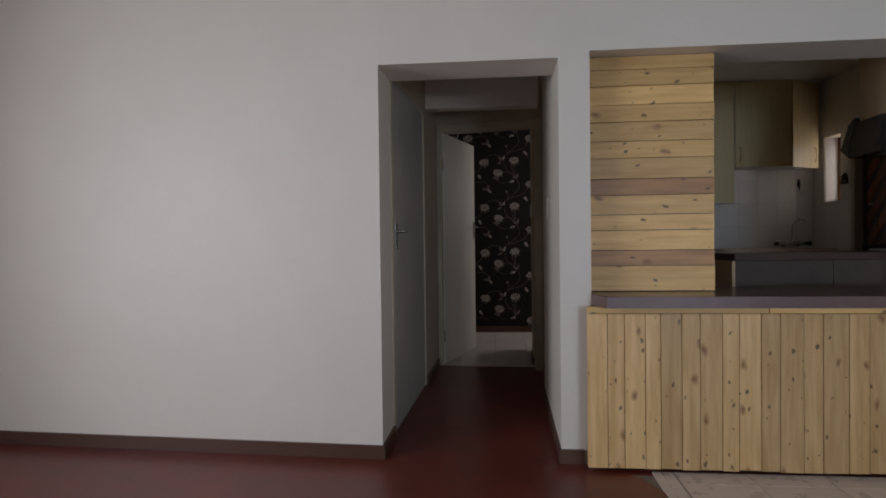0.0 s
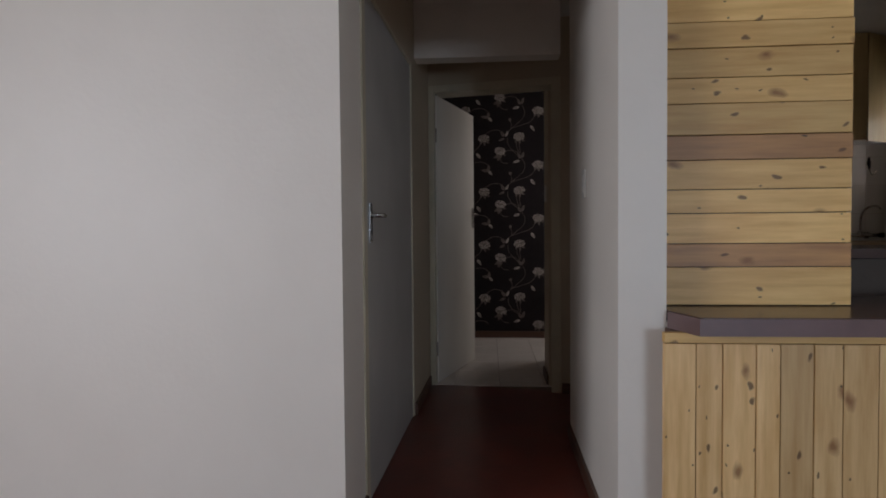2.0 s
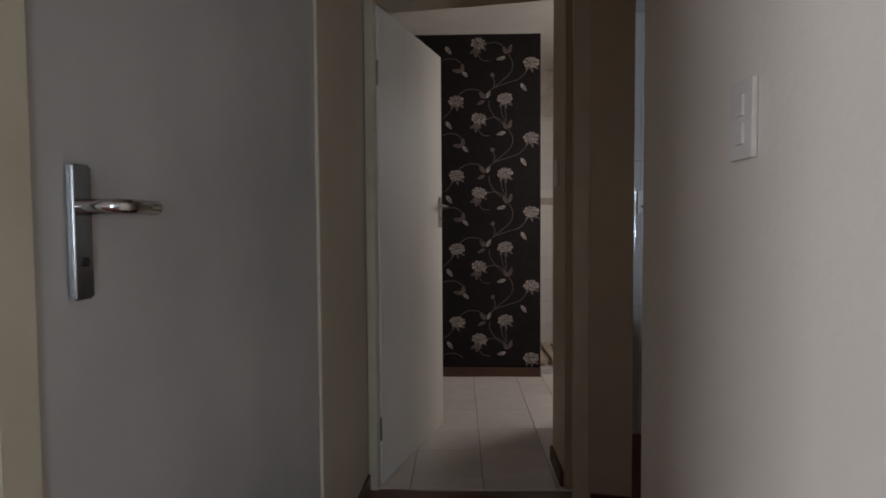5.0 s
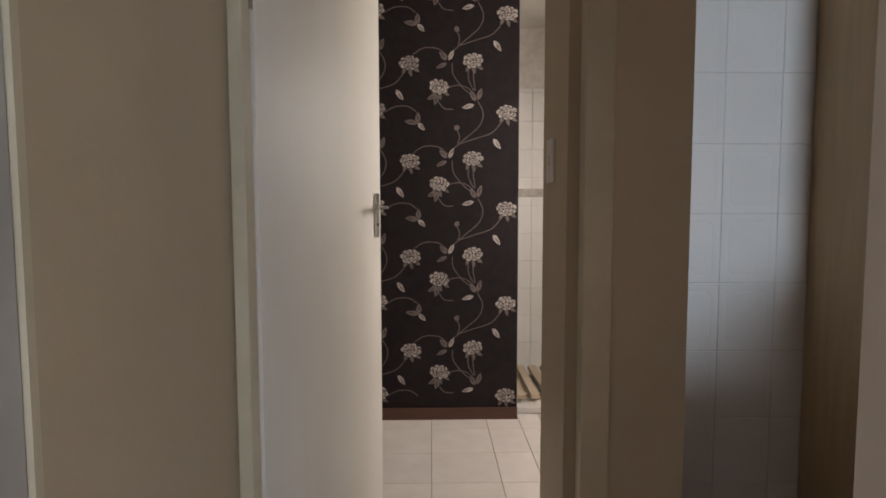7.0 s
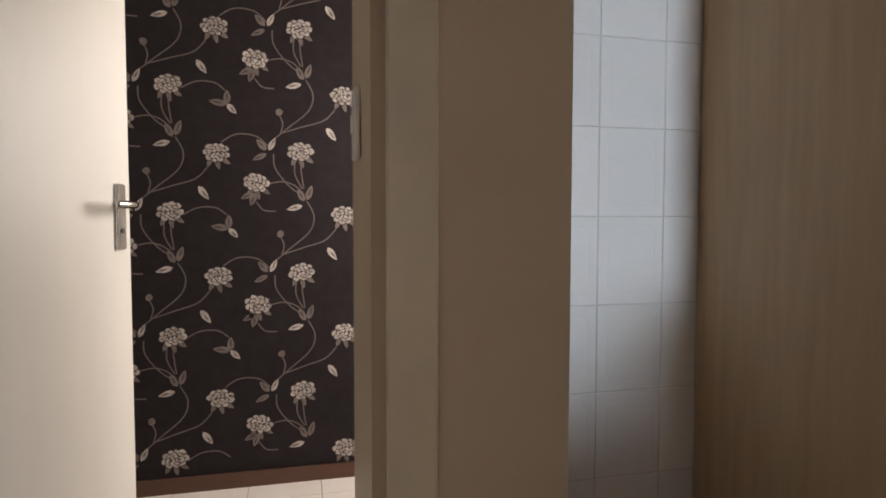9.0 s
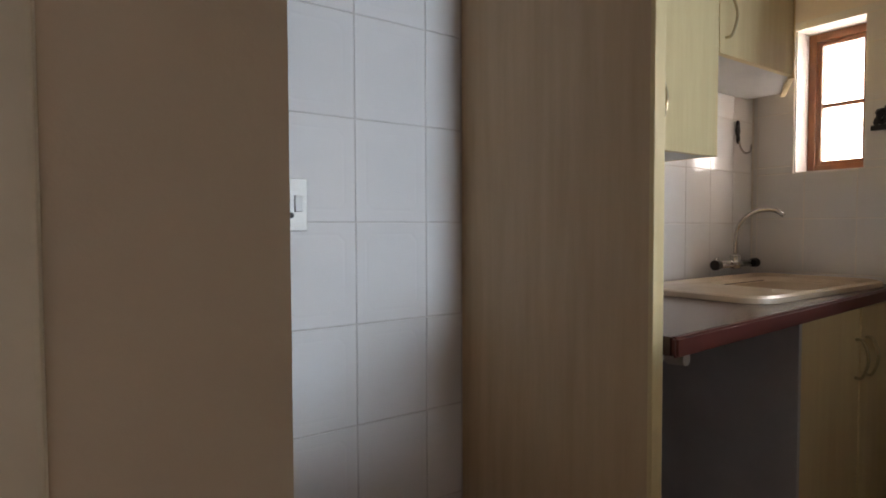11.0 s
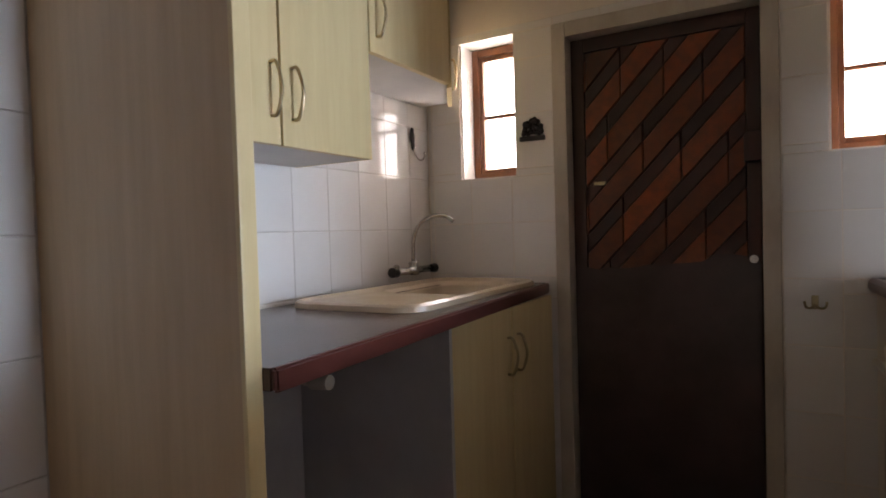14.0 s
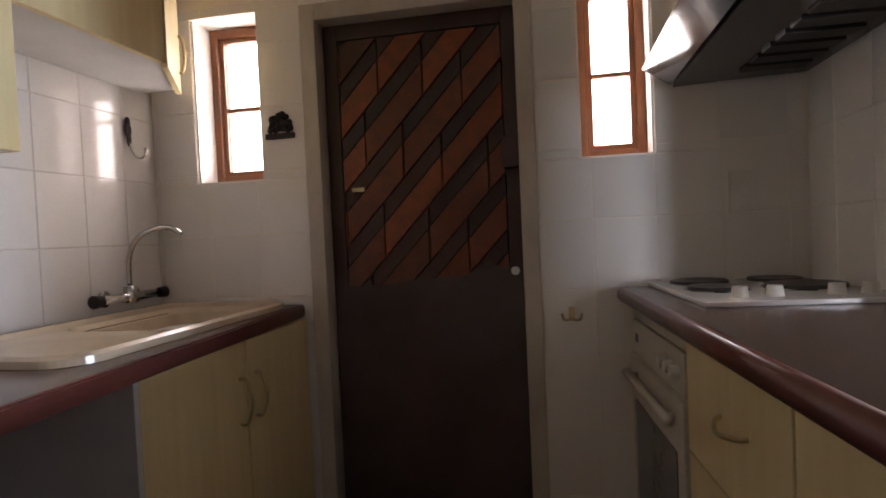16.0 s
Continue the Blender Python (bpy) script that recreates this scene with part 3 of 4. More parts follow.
# ---- bar: cladding, counter, plank panel ----
bar = thing("bar_unit", "bar front clad in upright knotty pine planks", "bar")
rnd = random.Random(11)
bm = box(0.40, 2.94, 0.02, 2.15, YW, 0.775)
part("backing", bm, M["skirting"], bar)
x = 0.368
widths = [0.093, 0.077, 0.095, 0.069, 0.095, 0.081, 0.099, 0.075, 0.097, 0.081, 0.102, 0.084, 0.11, 0.087, 0.1, 0.08, 0.105, 0.085, 0.095]
for w in widths:
    j = rnd.uniform(-0.002, 0.002)
    bm = box(x + 0.0015, 2.916 + j, 0.016 + rnd.uniform(0, 0.006), x + w - 0.0015, 2.939, 0.742, 0.0012)
    part("plank", bm, M["pine_v"], bar)
    x += w
part("top_rail", box(0.368, 2.914, 0.745, 1.18, 2.939, 0.775, 0.0012), M["pine_h"], bar)
part("top_rail", box(1.184, 2.914, 0.745, x, 2.939, 0.775, 0.0012), M["pine_h"], bar)

top = thing("bar_counter", "dark brown laminate bar counter with worn edge", "counter")
bm = bmesh.new()
add_prism(bm, [(0.41, 3.0), (0.452, 2.862), (2.18, 2.862), (2.18, YB + 0.08), (0.41, YB + 0.08)], 0.792, 0.828)
part("slab", bm, M["worktop"], top)
bm = bmesh.new()
add_prism(bm, [(0.402, 3.0), (0.448, 2.850), (2.18, 2.850), (2.18, 2.861), (0.454, 2.861), (0.412, 3.0)], 0.776, 0.826)
part("edge_strip", bm, M["bar_edge"], top, "worn greyish edge strip")

panel = thing("plank_panel", "level knotty pine planks filling part of the hatch", "panel")
part("backing", box(0.41, 3.152, 0.829, 1.018, 3.17, 1.998), M["skirting"], panel)
z, k = 0.830, 0
heights = [0.127, 0.077, 0.100, 0.078, 0.097, 0.081, 0.103, 0.084, 0.096, 0.084, 0.094, 0.081, 0.068]
for k, h in enumerate(heights):
    mat = M["pine_red"] if k in (1, 5) else M["pine_h"]
    bm = box(0.408, 3.129 + rnd.uniform(-0.002, 0.002), z + 0.0015, 1.021 + rnd.uniform(-0.003, 0.003), 3.151, min(z + h, 1.999) - 0.0015, 0.0012)
    part("plank", bm, mat, panel)
    z += h


# ---- switches and sockets ----
def rocker_plate(name, label, at, out, size=(0.075, 0.12), rockers=2, mat="white_plastic"):
    """A wall switch plate, facing along out (level)."""
    o = thing(name, label, "switch")
    out = Vector(out).normalized()
    turn = Matrix.Translation(at) @ Matrix.Rotation(math.atan2(out.y, out.x) + math.pi / 2, 4, 'Z')
    w, h = size
    bm = box(-w / 2, -0.009, -h / 2, w / 2, 0, h / 2, 0.003)
    part("plate", bm, M[mat], o)
    for k in range(rockers):
        zc = (k - (rockers - 1) / 2) * h * 0.36
        part("rocker", box(-0.012, -0.013, zc - 0.016, 0.012, -0.008, zc + 0.016, 0.002), M["white_plastic"], o)
    o.matrix_world = turn
    return o


rocker_plate("light_switch", "white double light switch on the passage wall", (0.264, 3.70, 1.28), (-1, 0.03, 0))
rocker_plate("light_switch", "white light switch on the bathroom wall", (0.261, 5.40, 1.345), (-1, 0, 0), rockers=1)
rocker_plate("light_switch", "cream isolator switch on the kitchen tiles", (XE - 0.013, 3.93, 1.265), (-1, 0, 0), (0.075, 0.12), 1)

sock = thing("wall_socket", "silver three-pin wall socket on white tiles", "socket")
part("plate", box(0.748, YN - 0.024, 1.168, 0.846, YN - 0.013, 1.288, 0.003), M["socket_steel"], sock, "silver metal face plate")
for dx, dz, r in ((0.042, 0.062, 0.008), (0.026, 0.036, 0.0065), (0.058, 0.036, 0.0065)):
    bm = bmesh.new()
    add_cyl(bm, (0.748 + dx, YN - 0.0225, 1.168 + dz), (0.748 + dx, YN - 0.0262, 1.168 + dz), r)
    part("pin_hole", bm, M["black_iron"], sock)
for dx, dz in ((0.048, 0.105), (0.05, 0.014)):
    bm = bmesh.new()
    add_cyl(bm, (0.748 + dx, YN - 0.0225, 1.168 + dz), (0.748 + dx, YN - 0.0265, 1.168 + dz), 0.006)
    part("screw", bm, M["chrome"], sock)
part("rocker", box(0.814, YN - 0.031, 1.212, 0.832, YN - 0.023, 1.25, 0.002), M["white_plastic"], sock)


# ---- kitchen cabinets ----
def bow_handle(parent, x, y, z0, z1, out=-1, level=False, length=0.12):
    """A bowed bar handle on a front that faces -y or +y."""
    bm = bmesh.new()
    if level:
        pts = [(x - length / 2, y, z0), (x - length * 0.4, y + out * 0.014, z0 - 0.004), (x, y + out * 0.028, z0 - 0.01), (x + length * 0.4, y + out * 0.014, z0 - 0.004), (x + length / 2, y, z0)]
    else:
        pts = [(x, y, z0), (x, y + out * 0.02, z0 + 0.004), (x, y + out * 0.036, (z0 + z1) / 2), (x, y + out * 0.02, z1 - 0.004), (x, y, z1)]
    add_tube(bm, spline(pts, 6), 0.0045, 8)
    part("handle", bm, M["brass"], parent, "bowed brass handle", True)


# tall end panel
pn = thing("end_panel", "tall maple laminate end panel beside the worktop", "panel")
part("board", box(1.301, 5.268, 0.0, 1.331, YN - 0.012, H - 0.002), M["maple_side"], pn)
part("edge_strip", box(1.299, 5.256, 0.0, 1.333, 5.2675, H - 0.002, 0.002), M["maple"], pn, "pale front edge strip")

uc = thing("wall_cabinet", "maple laminate wall cabinet with two doors", "cabinet", "wall cabinets")
part("body", box(1.335, 5.578, 1.392, 2.056, YN - 0.014, H - 0.004), M["melamine"], uc, "white melamine carcass")
for x0, x1, hx in ((1.335, 1.697, 1.668), (1.701, 2.058, 1.738)):
    dr = part("door", box(x0 + 0.002, 5.558, 1.39, x1 - 0.002, 5.577, H - 0.006, 0.002), M["maple"], uc)
    bow_handle(dr, hx, 5.558, 1.457, 1.582)
part("side", box(2.0565, 5.579, 1.391, 2.060, YN - 0.014, H - 0.004), M["maple"], uc)

uc = thing("wall_cabinet", "shorter maple wall cabinet over the sink", "cabinet", "wall cabinets")
bm = bmesh.new()
add_prism(bm, [(2.064, 5.581), (2.555, 5.581), (2.828, 5.732), (2.828, YN - 0.014), (2.064, YN - 0.014)], 1.712, H - 0.004)
part("body", bm, M["melamine"], uc, "white melamine carcass")
dr = part("door", box(2.066, 5.56, 1.708, 2.545, 5.58, H - 0.006, 0.002), M["maple"], uc)
bow_handle(dr, 2.10, 5.56, 1.76, 1.88)
bm = bmesh.new()
add_prism(bm, [(2.549, 5.556), (2.846, 5.720), (2.836, 5.735), (2.553, 5.579)], 1.70, H - 0.006)
dr = part("door", bm, M["maple"], uc, "angled corner door")
bm = bmesh.new()
add_tube(bm, spline([(2.80, 5.692, 1.76), (2.805, 5.682, 1.765), (2.809, 5.676, 1.82), (2.805, 5.682, 1.875), (2.80, 5.692, 1.88)], 5), 0.0055, 8)
part("handle", bm, M["brass"], dr, "bowed brass handle", True)

base = thing("base_cabinet", "maple base cabinet under the sink with two doors", "cabinet", "base cabinets")
part("body", box(2.046, 5.325, 0.10, 2.855, YN - 0.014, 0.918), M["melamine"], base)
part("side", box(2.030, 5.303, 0.0, 2.045, YN - 0.014, 0.918, 0.001), M["grey_panel"], base, "pale grey side panel")
for x0, x1, hx in ((2.046, 2.455, 2.42), (2.459, 2.855, 2.50)):
    dr = part("door", box(x0 + 0.002, 5.305, 0.10, x1 - 0.002, 5.324, 0.915, 0.002), M["maple"], base)
    bow_handle(dr, hx, 5.305, 0.70, 0.82)
part("plinth", box(2.046, 5.36, 0.0, 2.855, 5.375, 0.099), M["skirting"], base)
bk = thing("gap_panel", "dull grey panel behind the open appliance space", "panel")
part("board", box(1.334, YN - 0.032, 0.0, 2.028, YN - 0.016, 0.9), M["grey_panel"], bk)
pipe = thing("water_pipe", "white plastic pipe stub under the worktop", "pipe")
bm = bmesh.new()
add_cyl(bm, (1.68, YN - 0.034, 0.832), (1.68, 5.47, 0.837), 0.014)
part("pipe", bm, M["white_plastic"], pipe, "", True)
bm = bmesh.new()
add_cyl(bm, (1.68, 5.47, 0.837), (1.68, 5.42, 0.837), 0.021, 0.017)
part("cap", bm, M["white_plastic"], pipe)

wt = thing("worktop", "dark brown laminate worktop with mahogany edge", "worktop")
BX0, BX1, BY0, BY1 = 2.31, 2.77, 5.42, 5.73
Z0, Z1 = 0.920, 0.960


def front(x, off=0.0):
    """The worktop's front runs slightly askew to the wall."""
    return 5.226 + (x - 1.334) * 0.06 + off


back = YN - 0.013
for outline in ([(1.334, front(1.334, 0.016)), (BX0, front(BX0, 0.016)), (BX0, back), (1.334, back)],
                [(BX1, front(BX1, 0.016)), (2.868, front(2.868, 0.016)), (2.868, back), (BX1, back)],
                [(BX0, front(BX0, 0.016)), (BX1, front(BX1, 0.016)), (BX1, BY0), (BX0, BY0)],
                [(BX0, BY1), (BX1, BY1), (BX1, back), (BX0, back)]):
    bm = bmesh.new()
    add_prism(bm, outline, Z0 + 0.002, Z1)
    part("slab", bm, M["worktop"], wt)
bm = bmesh.new()
add_prism(bm, [(1.334, front(1.334)), (2.874, front(2.874)), (2.874, front(2.874, 0.0155)), (1.334, front(1.334, 0.0155))], Z0, Z1 + 0.001)
bmesh.ops.bevel(bm, geom=list(bm.edges), offset=0.005, segments=2, affect='EDGES')
part("edge_strip", bm, M["worktop_edge"], wt, "mahogany front edge")
part("end_strip", box(2.8685, front(2.874, 0.018), Z0, 2.876, back, Z1 + 0.001, 0.002), M["worktop_edge"], wt)


# sink with drainer, one moulded piece
def rounded(x0, y0, x1, y1, r, n=9):
    pts = []
    for cx, cy, a0 in ((x1 - r, y1 - r, 0), (x0 + r, y1 - r, 90), (x0 + r, y0 + r, 180), (x1 - r, y0 + r, 270)):
        for k in range(n + 1):
            a = radians(a0 + 90 * k / n)
            pts.append((cx + r * math.cos(a), cy + r * math.sin(a)))
    return pts


sink = thing("kitchen_sink", "cream moulded sink with drainer set in the worktop", "sink")
bm = bmesh.new()
loops = []
outer = (1.93, 5.345, 2.845, 5.815)
for (x0, y0, x1, y1, r), z in (((*outer, 0.09), 0.961), ((1.932, 5.347, 2.843, 5.813, 0.088), 0.976), ((1.945, 5.36, 2.83, 5.80, 0.08), 0.982), ((1.97, 5.385, 2.805, 5.775, 0.06), 0.976)):
    loops.append([bm.verts.new((x, y, z)) for x, y in rounded(x0, y0, x1, y1, r)])
for (x0, y0, x1, y1, r), z in (((BX0 - 0.01, 5.40, BX1 + 0.01, 5.75, 0.07), 0.972), ((BX0 + 0.004, 5.424, BX1 - 0.004, 5.726, 0.06), 0.955), ((BX0 + 0.03, 5.44, BX1 - 0.03, 5.71, 0.05), 0.82)):
    loops.append([bm.verts.new((x, y, z)) for x, y in rounded(x0, y0, x1, y1, r)])
for a, b in zip(loops, loops[1:]):
    for k in range(len(a)):
        bm.faces.new((a[k], a[(k + 1) % len(a)], b[(k + 1) % len(a)], b[k]))
bm.faces.new(loops[-1][::-1])
part("basin", bm, M["sink"], sink)
bm = bmesh.new()
add_cyl(bm, (2.55, 5.57, 0.82), (2.55, 5.57, 0.824), 0.035)
part("drain", bm, M["chrome"], sink)

tap = thing("wall_tap", "chrome wall-mounted sink mixer with swan-neck spout", "tap")
bm = bmesh.new()
add_cyl(bm, (2.545, 5.82, 1.022), (2.80, 5.82, 1.022), 0.014)
add_cyl(bm, (2.665, 5.82, 1.004), (2.665, 5.82, 1.056), 0.02)
part("body", bm, M["chrome"], tap, "", True)
for xx in (2.60, 2.735):
    bm = bmesh.new()
    add_cyl(bm, (xx, YN - 0.013, 1.022), (xx, 5.82, 1.022), 0.012)
    add_cyl(bm, (xx, YN - 0.013, 1.022), (xx, YN - 0.02, 1.022), 0.026)
    part("inlet", bm, M["chrome"], tap, "", True)
for x0, x1 in ((2.545, 2.512), (2.80, 2.832)):
    bm = bmesh.new()
    add_cyl(bm, (x0, 5.82, 1.022), (x1, 5.82, 1.022), 0.017, 0.02)
    part("knob", bm, M["black_iron"], tap)
bm = bmesh.new()
add_tube(bm, spline([(2.665, 5.82, 1.06), (2.665, 5.815, 1.15), (2.67, 5.79, 1.205), (2.685, 5.745, 1.235), (2.70, 5.69, 1.238), (2.708, 5.655, 1.215)], 6), 0.0085)
part("spout", bm, M["chrome"], tap, "", True)

hook = thing("wall_hook", "black bird-shaped iron hook on the tiles", "hook")
bm = bmesh.new()
for dx, dz, rx, rz in ((0, 0.055, 0.011, 0.016), (0.0, 0.028, 0.016, 0.028), (0.004, -0.006, 0.009, 0.022)):
    bmesh.ops.create_uvsphere(bm, u_segments=12, v_segments=8, radius=1, matrix=Matrix.Translation((2.746 + dx, YN - 0.018, 1.545 + dz)) @ Matrix.Diagonal((rx, 0.007, rz, 1)))
part("back_plate", bm, M["black_iron"], hook, "", True)
bm = bmesh.new()
add_tube(bm, spline([(2.75, YN - 0.02, 1.535), (2.752, YN - 0.028, 1.50), (2.756, YN - 0.045, 1.478), (2.766, YN - 0.06, 1.485), (2.77, YN - 0.062, 1.512)], 5), 0.004, 8)
part("prong", bm, M["chrome"], hook, "", True)

plaque = thing("wall_ornament", "small dark metal ornament on the tiles", "ornament")
rnd = random.Random(3)
bm = bmesh.new()
for k in range(30):
    a = math.pi * rnd.random()
    r = 0.042 * math.sqrt(rnd.random())
    yy, zz = 5.377 + r * math.cos(a) * 0.95, 1.553 + 1.45 * r * math.sin(a)
    bmesh.ops.create_uvsphere(bm, u_segments=8, v_segments=6, radius=1, matrix=Matrix.Translation((XE - 0.018, yy, zz)) @ Matrix.Diagonal((rnd.uniform(0.006, 0.012), 0.011, 0.011, 1)))
part("figure", bm, M["black_iron"], plaque, "", True)
part("base", box(XE - 0.024, 5.325, 1.526, XE - 0.012, 5.43, 1.545, 0.002), M["black_iron"], plaque)

hook = thing("coat_hook", "brass double hook on the tiles", "hook")
part("back_plate", box(XE - 0.02, 4.423, 0.89, XE - 0.012, 4.443, 0.935, 0.003), M["brass"], hook)
for s in (-1, 1):
    bm = bmesh.new()
    add_tube(bm, spline([(XE - 0.018, 4.433, 0.905), (XE - 0.03, 4.433 + s * 0.012, 0.895), (XE - 0.045, 4.433 + s * 0.026, 0.90), (XE - 0.05, 4.433 + s * 0.03, 0.918)], 5), 0.004, 8)
    part("prong", bm, M["brass"], hook, "", True)


# ---- windows ----
def small_window(name, y0, y1, z0, z1):
    w = tagged(new(name), "small varnished wooden window with two panes", "window", "", "structure")
    xf = XE + 0.105
    f = 0.034
    bm = bmesh.new()
    add_box(bm, xf, y0, z0, xf + 0.05, y0 + f, z1, 0.003)
    add_box(bm, xf, y1 - f, z0, xf + 0.05, y1, z1, 0.003)
    add_box(bm, xf + 0.001, y0 + f, z0, xf + 0.049, y1 - f, z0 + f, 0.003)
    add_box(bm, xf + 0.001, y0 + f, z1 - f, xf + 0.049, y1 - f, z1, 0.003)
    part("window_frame", bm, M["window_wood"], w)
    s = 0.018
    bm = bmesh.new()
    a, b, c, d2 = y0 + f, y1 - f, z0 + f, z1 - f
    zm = (c + d2) / 2 - 0.01
    add_box(bm, xf + 0.012, a, c, xf + 0.04, a + s, d2, 0.002)
    add_box(bm, xf + 0.012, b - s, c, xf + 0.04, b, d2, 0.002)
    add_box(bm, xf + 0.013, a + s, c, xf + 0.039, b - s, c + s, 0.002)
    add_box(bm, xf + 0.013, a + s, d2 - s, xf + 0.039, b - s, d2, 0.002)
    add_box(bm, xf + 0.013, a + s, zm - 0.008, xf + 0.039, b - s, zm + 0.008, 0.002)
    part("sash", bm, M["window_wood"], w)
    for q0, q1 in ((c + s, zm - 0.008), (zm + 0.008, d2 - s)):
        p = part("pane", box(xf + 0.024, a + s, q0, xf + 0.028, b - s, q1), M["glass"], w)
        p.visible_shadow = False
    bm = bmesh.new()
    add_box(bm, XE + 0.002, y0 + 0.0005, z0 - 0.006, xf, y1 - 0.0005, z0 + 0.004)
    part("window_sill", bm, M["tile_white"], w)
    for q0, q1 in ((y0, y0 + 0.006), (y1 - 0.006, y1)):
        part("reveal_tile", box(XE + 0.002, q0, z0 + 0.005, xf, q1, z1), M["tile_white"], w)
    return w


small_window("window_1", *W1)
small_window("window_2", *W2)

# ---- back door ----
bm = bmesh.new()
f = 0.05
add_box(bm, XE - 0.02, DK[1] - 0.004, 0, XE + 0.10, DK[1] + f, DK[2] + f, 0.004)
add_box(bm, XE - 0.02, DK[0] - f, 0, XE + 0.10, DK[0] + 0.004, DK[2] + f, 0.004)
add_box(bm, XE - 0.019, DK[0] + 0.004, DK[2] - 0.006, XE + 0.10, DK[1] - 0.004, DK[2] + f, 0.004)
structure("door_frame_2", bm, M["frame_worn"], "chipped beige painted back door frame", "door frame")
door = tagged(new("door_3"), "dark wooden back door with diagonal planks", "door", "", "structure")
xd = XE + 0.045
part("backing", box(xd + 0.02, DK[0] + 0.006, 0.005, xd + 0.04, DK[1] - 0.006, DK[2] - 0.008), M["door_dark"], door)
part("stile", box(xd, DK[1] - 0.055, 0.005, xd + 0.0195, DK[1] - 0.006, DK[2] - 0.008, 0.003), M["door_dark"], door)
part("stile", box(xd, DK[0] + 0.006, 0.005, xd + 0.0195, DK[0] + 0.05, DK[2] - 0.008, 0.003), M["door_dark"], door)
part("rail", box(xd, DK[0] + 0.0505, DK[2] - 0.06, xd + 0.0195, DK[1] - 0.0555, DK[2] - 0.008, 0.003), M["door_dark"], door)
# thin sheet with an uneven, torn upper edge
rnd = random.Random(8)
bm = bmesh.new()
ye, yf = DK[0] + 0.012, DK[1] - 0.01
top_edge = [(yf + (ye - yf) * k / 14, 1.012 + 0.05 * (k / 14) ** 1.6 + rnd.uniform(-0.005, 0.005) + (0.02 if k in (11, 12) else 0)) for k in range(15)]
outline = [(ye, 0.02), (yf, 0.02)] + top_edge
fr = [bm.verts.new((xd - 0.006, y, z)) for y, z in outline]
bk_ = [bm.verts.new((xd - 0.002, y, z)) for y, z in outline]
bm.faces.new(fr)
bm.faces.new(bk_[::-1])
for k in range(len(outline)):
    j = (k + 1) % len(outline)
    bm.faces.new((fr[k], bk_[k], bk_[j], fr[j]))
part("kick_sheet", bm, M["door_sheet"], door, "scuffed brown sheet with a torn upper edge")


def clip_poly(poly, axis, value, keep_above):
    out = []
    for i, p in enumerate(poly):
        q = poly[(i + 1) % len(poly)]
        ip, iq = ((p[axis] >= value) == keep_above), ((q[axis] >= value) == keep_above)
        if ip:
            out.append(p)
        if ip != iq:
            t = (value - p[axis]) / (q[axis] - p[axis])
            out.append((p[0] + t * (q[0] - p[0]), p[1] + t * (q[1] - p[1])))
    return out


def door_stick(poly, proud, mat):
    """One length of plank in the door's face, with eased edges."""
    cy, cz = sum(p[0] for p in poly) / len(poly), sum(p[1] for p in poly) / len(poly)
    bm = bmesh.new()
    rings = [[bm.verts.new((x, cy + (y - cy) * f_, cz + (z - cz) * f_)) for y, z in poly] for x, f_ in ((xd + 0.0195, 1.0), (proud + 0.004, 0.995), (proud, 0.95))]
    bm.faces.new(rings[-1])
    bm.faces.new(rings[0][::-1])
    for r0, r1 in zip(rings, rings[1:]):
        for i in range(len(poly)):
            j = (i + 1) % len(poly)
            bm.faces.new((r0[i], r0[j], r1[j], r1[i]))
    part("plank", bm, M[mat], door)


ya, yb, za, zb = DK[0] + 0.052, DK[1] - 0.057, 0.96, DK[2] - 0.062
rise = math.tan(radians(47))
pitch = 0.186
# bands that climb towards the south side: broad bright sticks between narrow dark ones
for k in range(-6, 8):
    for lo, hi, proud, mat in ((0.0, 0.112, xd + 0.002, "door_plank"), (0.115, 0.183, xd + 0.008, "door_plank_dark")):
        for sgm in range(-1, 5):
            u0 = ya + (sgm - 0.37 * (k % 3)) * 0.21
            u1 = u0 + 0.209
            c0 = za + k * pitch
            poly = [(u0, c0 + lo + (yb - u0) * rise), (u1, c0 + lo + (yb - u1) * rise), (u1, c0 + hi + (yb - u1) * rise), (u0, c0 + hi + (yb - u0) * rise)]
            for ax, v, up in ((0, ya, True), (0, yb, False), (1, za, True), (1, zb, False)):
                if poly:
                    poly = clip_poly(poly, ax, v, up)
            if len(poly) < 3:
                continue
            area = abs(sum(poly[i][0] * poly[(i + 1) % len(poly)][1] - poly[(i + 1) % len(poly)][0] * poly[i][1] for i in range(len(poly)))) / 2
            if area > 0.0006:
                door_stick(poly, proud, mat)
part("latch", box(xd - 0.012, 5.105, 1.335, xd - 0.001, 5.15, 1.349, 0.002), M["brass"], door, "small brass latch")
part("lock_case", box(xd - 0.05, 4.53, 1.38, xd - 0.001, 4.63, 1.48, 0.004), M["door_dark"], door)
bm = bmesh.new()
add_cyl(bm, (xd - 0.006, 4.605, 1.05), (xd - 0.03, 4.605, 1.05), 0.014)
part("knob", bm, M["chrome"], door)

# ---- south side of the kitchen ----
ZS = 0.995
SOUTH = []
wt = thing("worktop", "dark brown laminate worktop under the hob", "worktop")
SOUTH.append(wt)
part("slab", box(1.28, YS + 0.06, ZS - 0.04, 2.855, 4.275, ZS), M["worktop"], wt)
bm = bmesh.new()
extrude_x(bm, [(4.2755, ZS - 0.042), (4.29, ZS - 0.042), (4.298, ZS - 0.03), (4.297, ZS - 0.012), (4.288, ZS - 0.001), (4.2755, ZS)], 1.28, 2.855)
part("edge_strip", bm, M["worktop_edge"], wt, "rounded mahogany front edge", True)

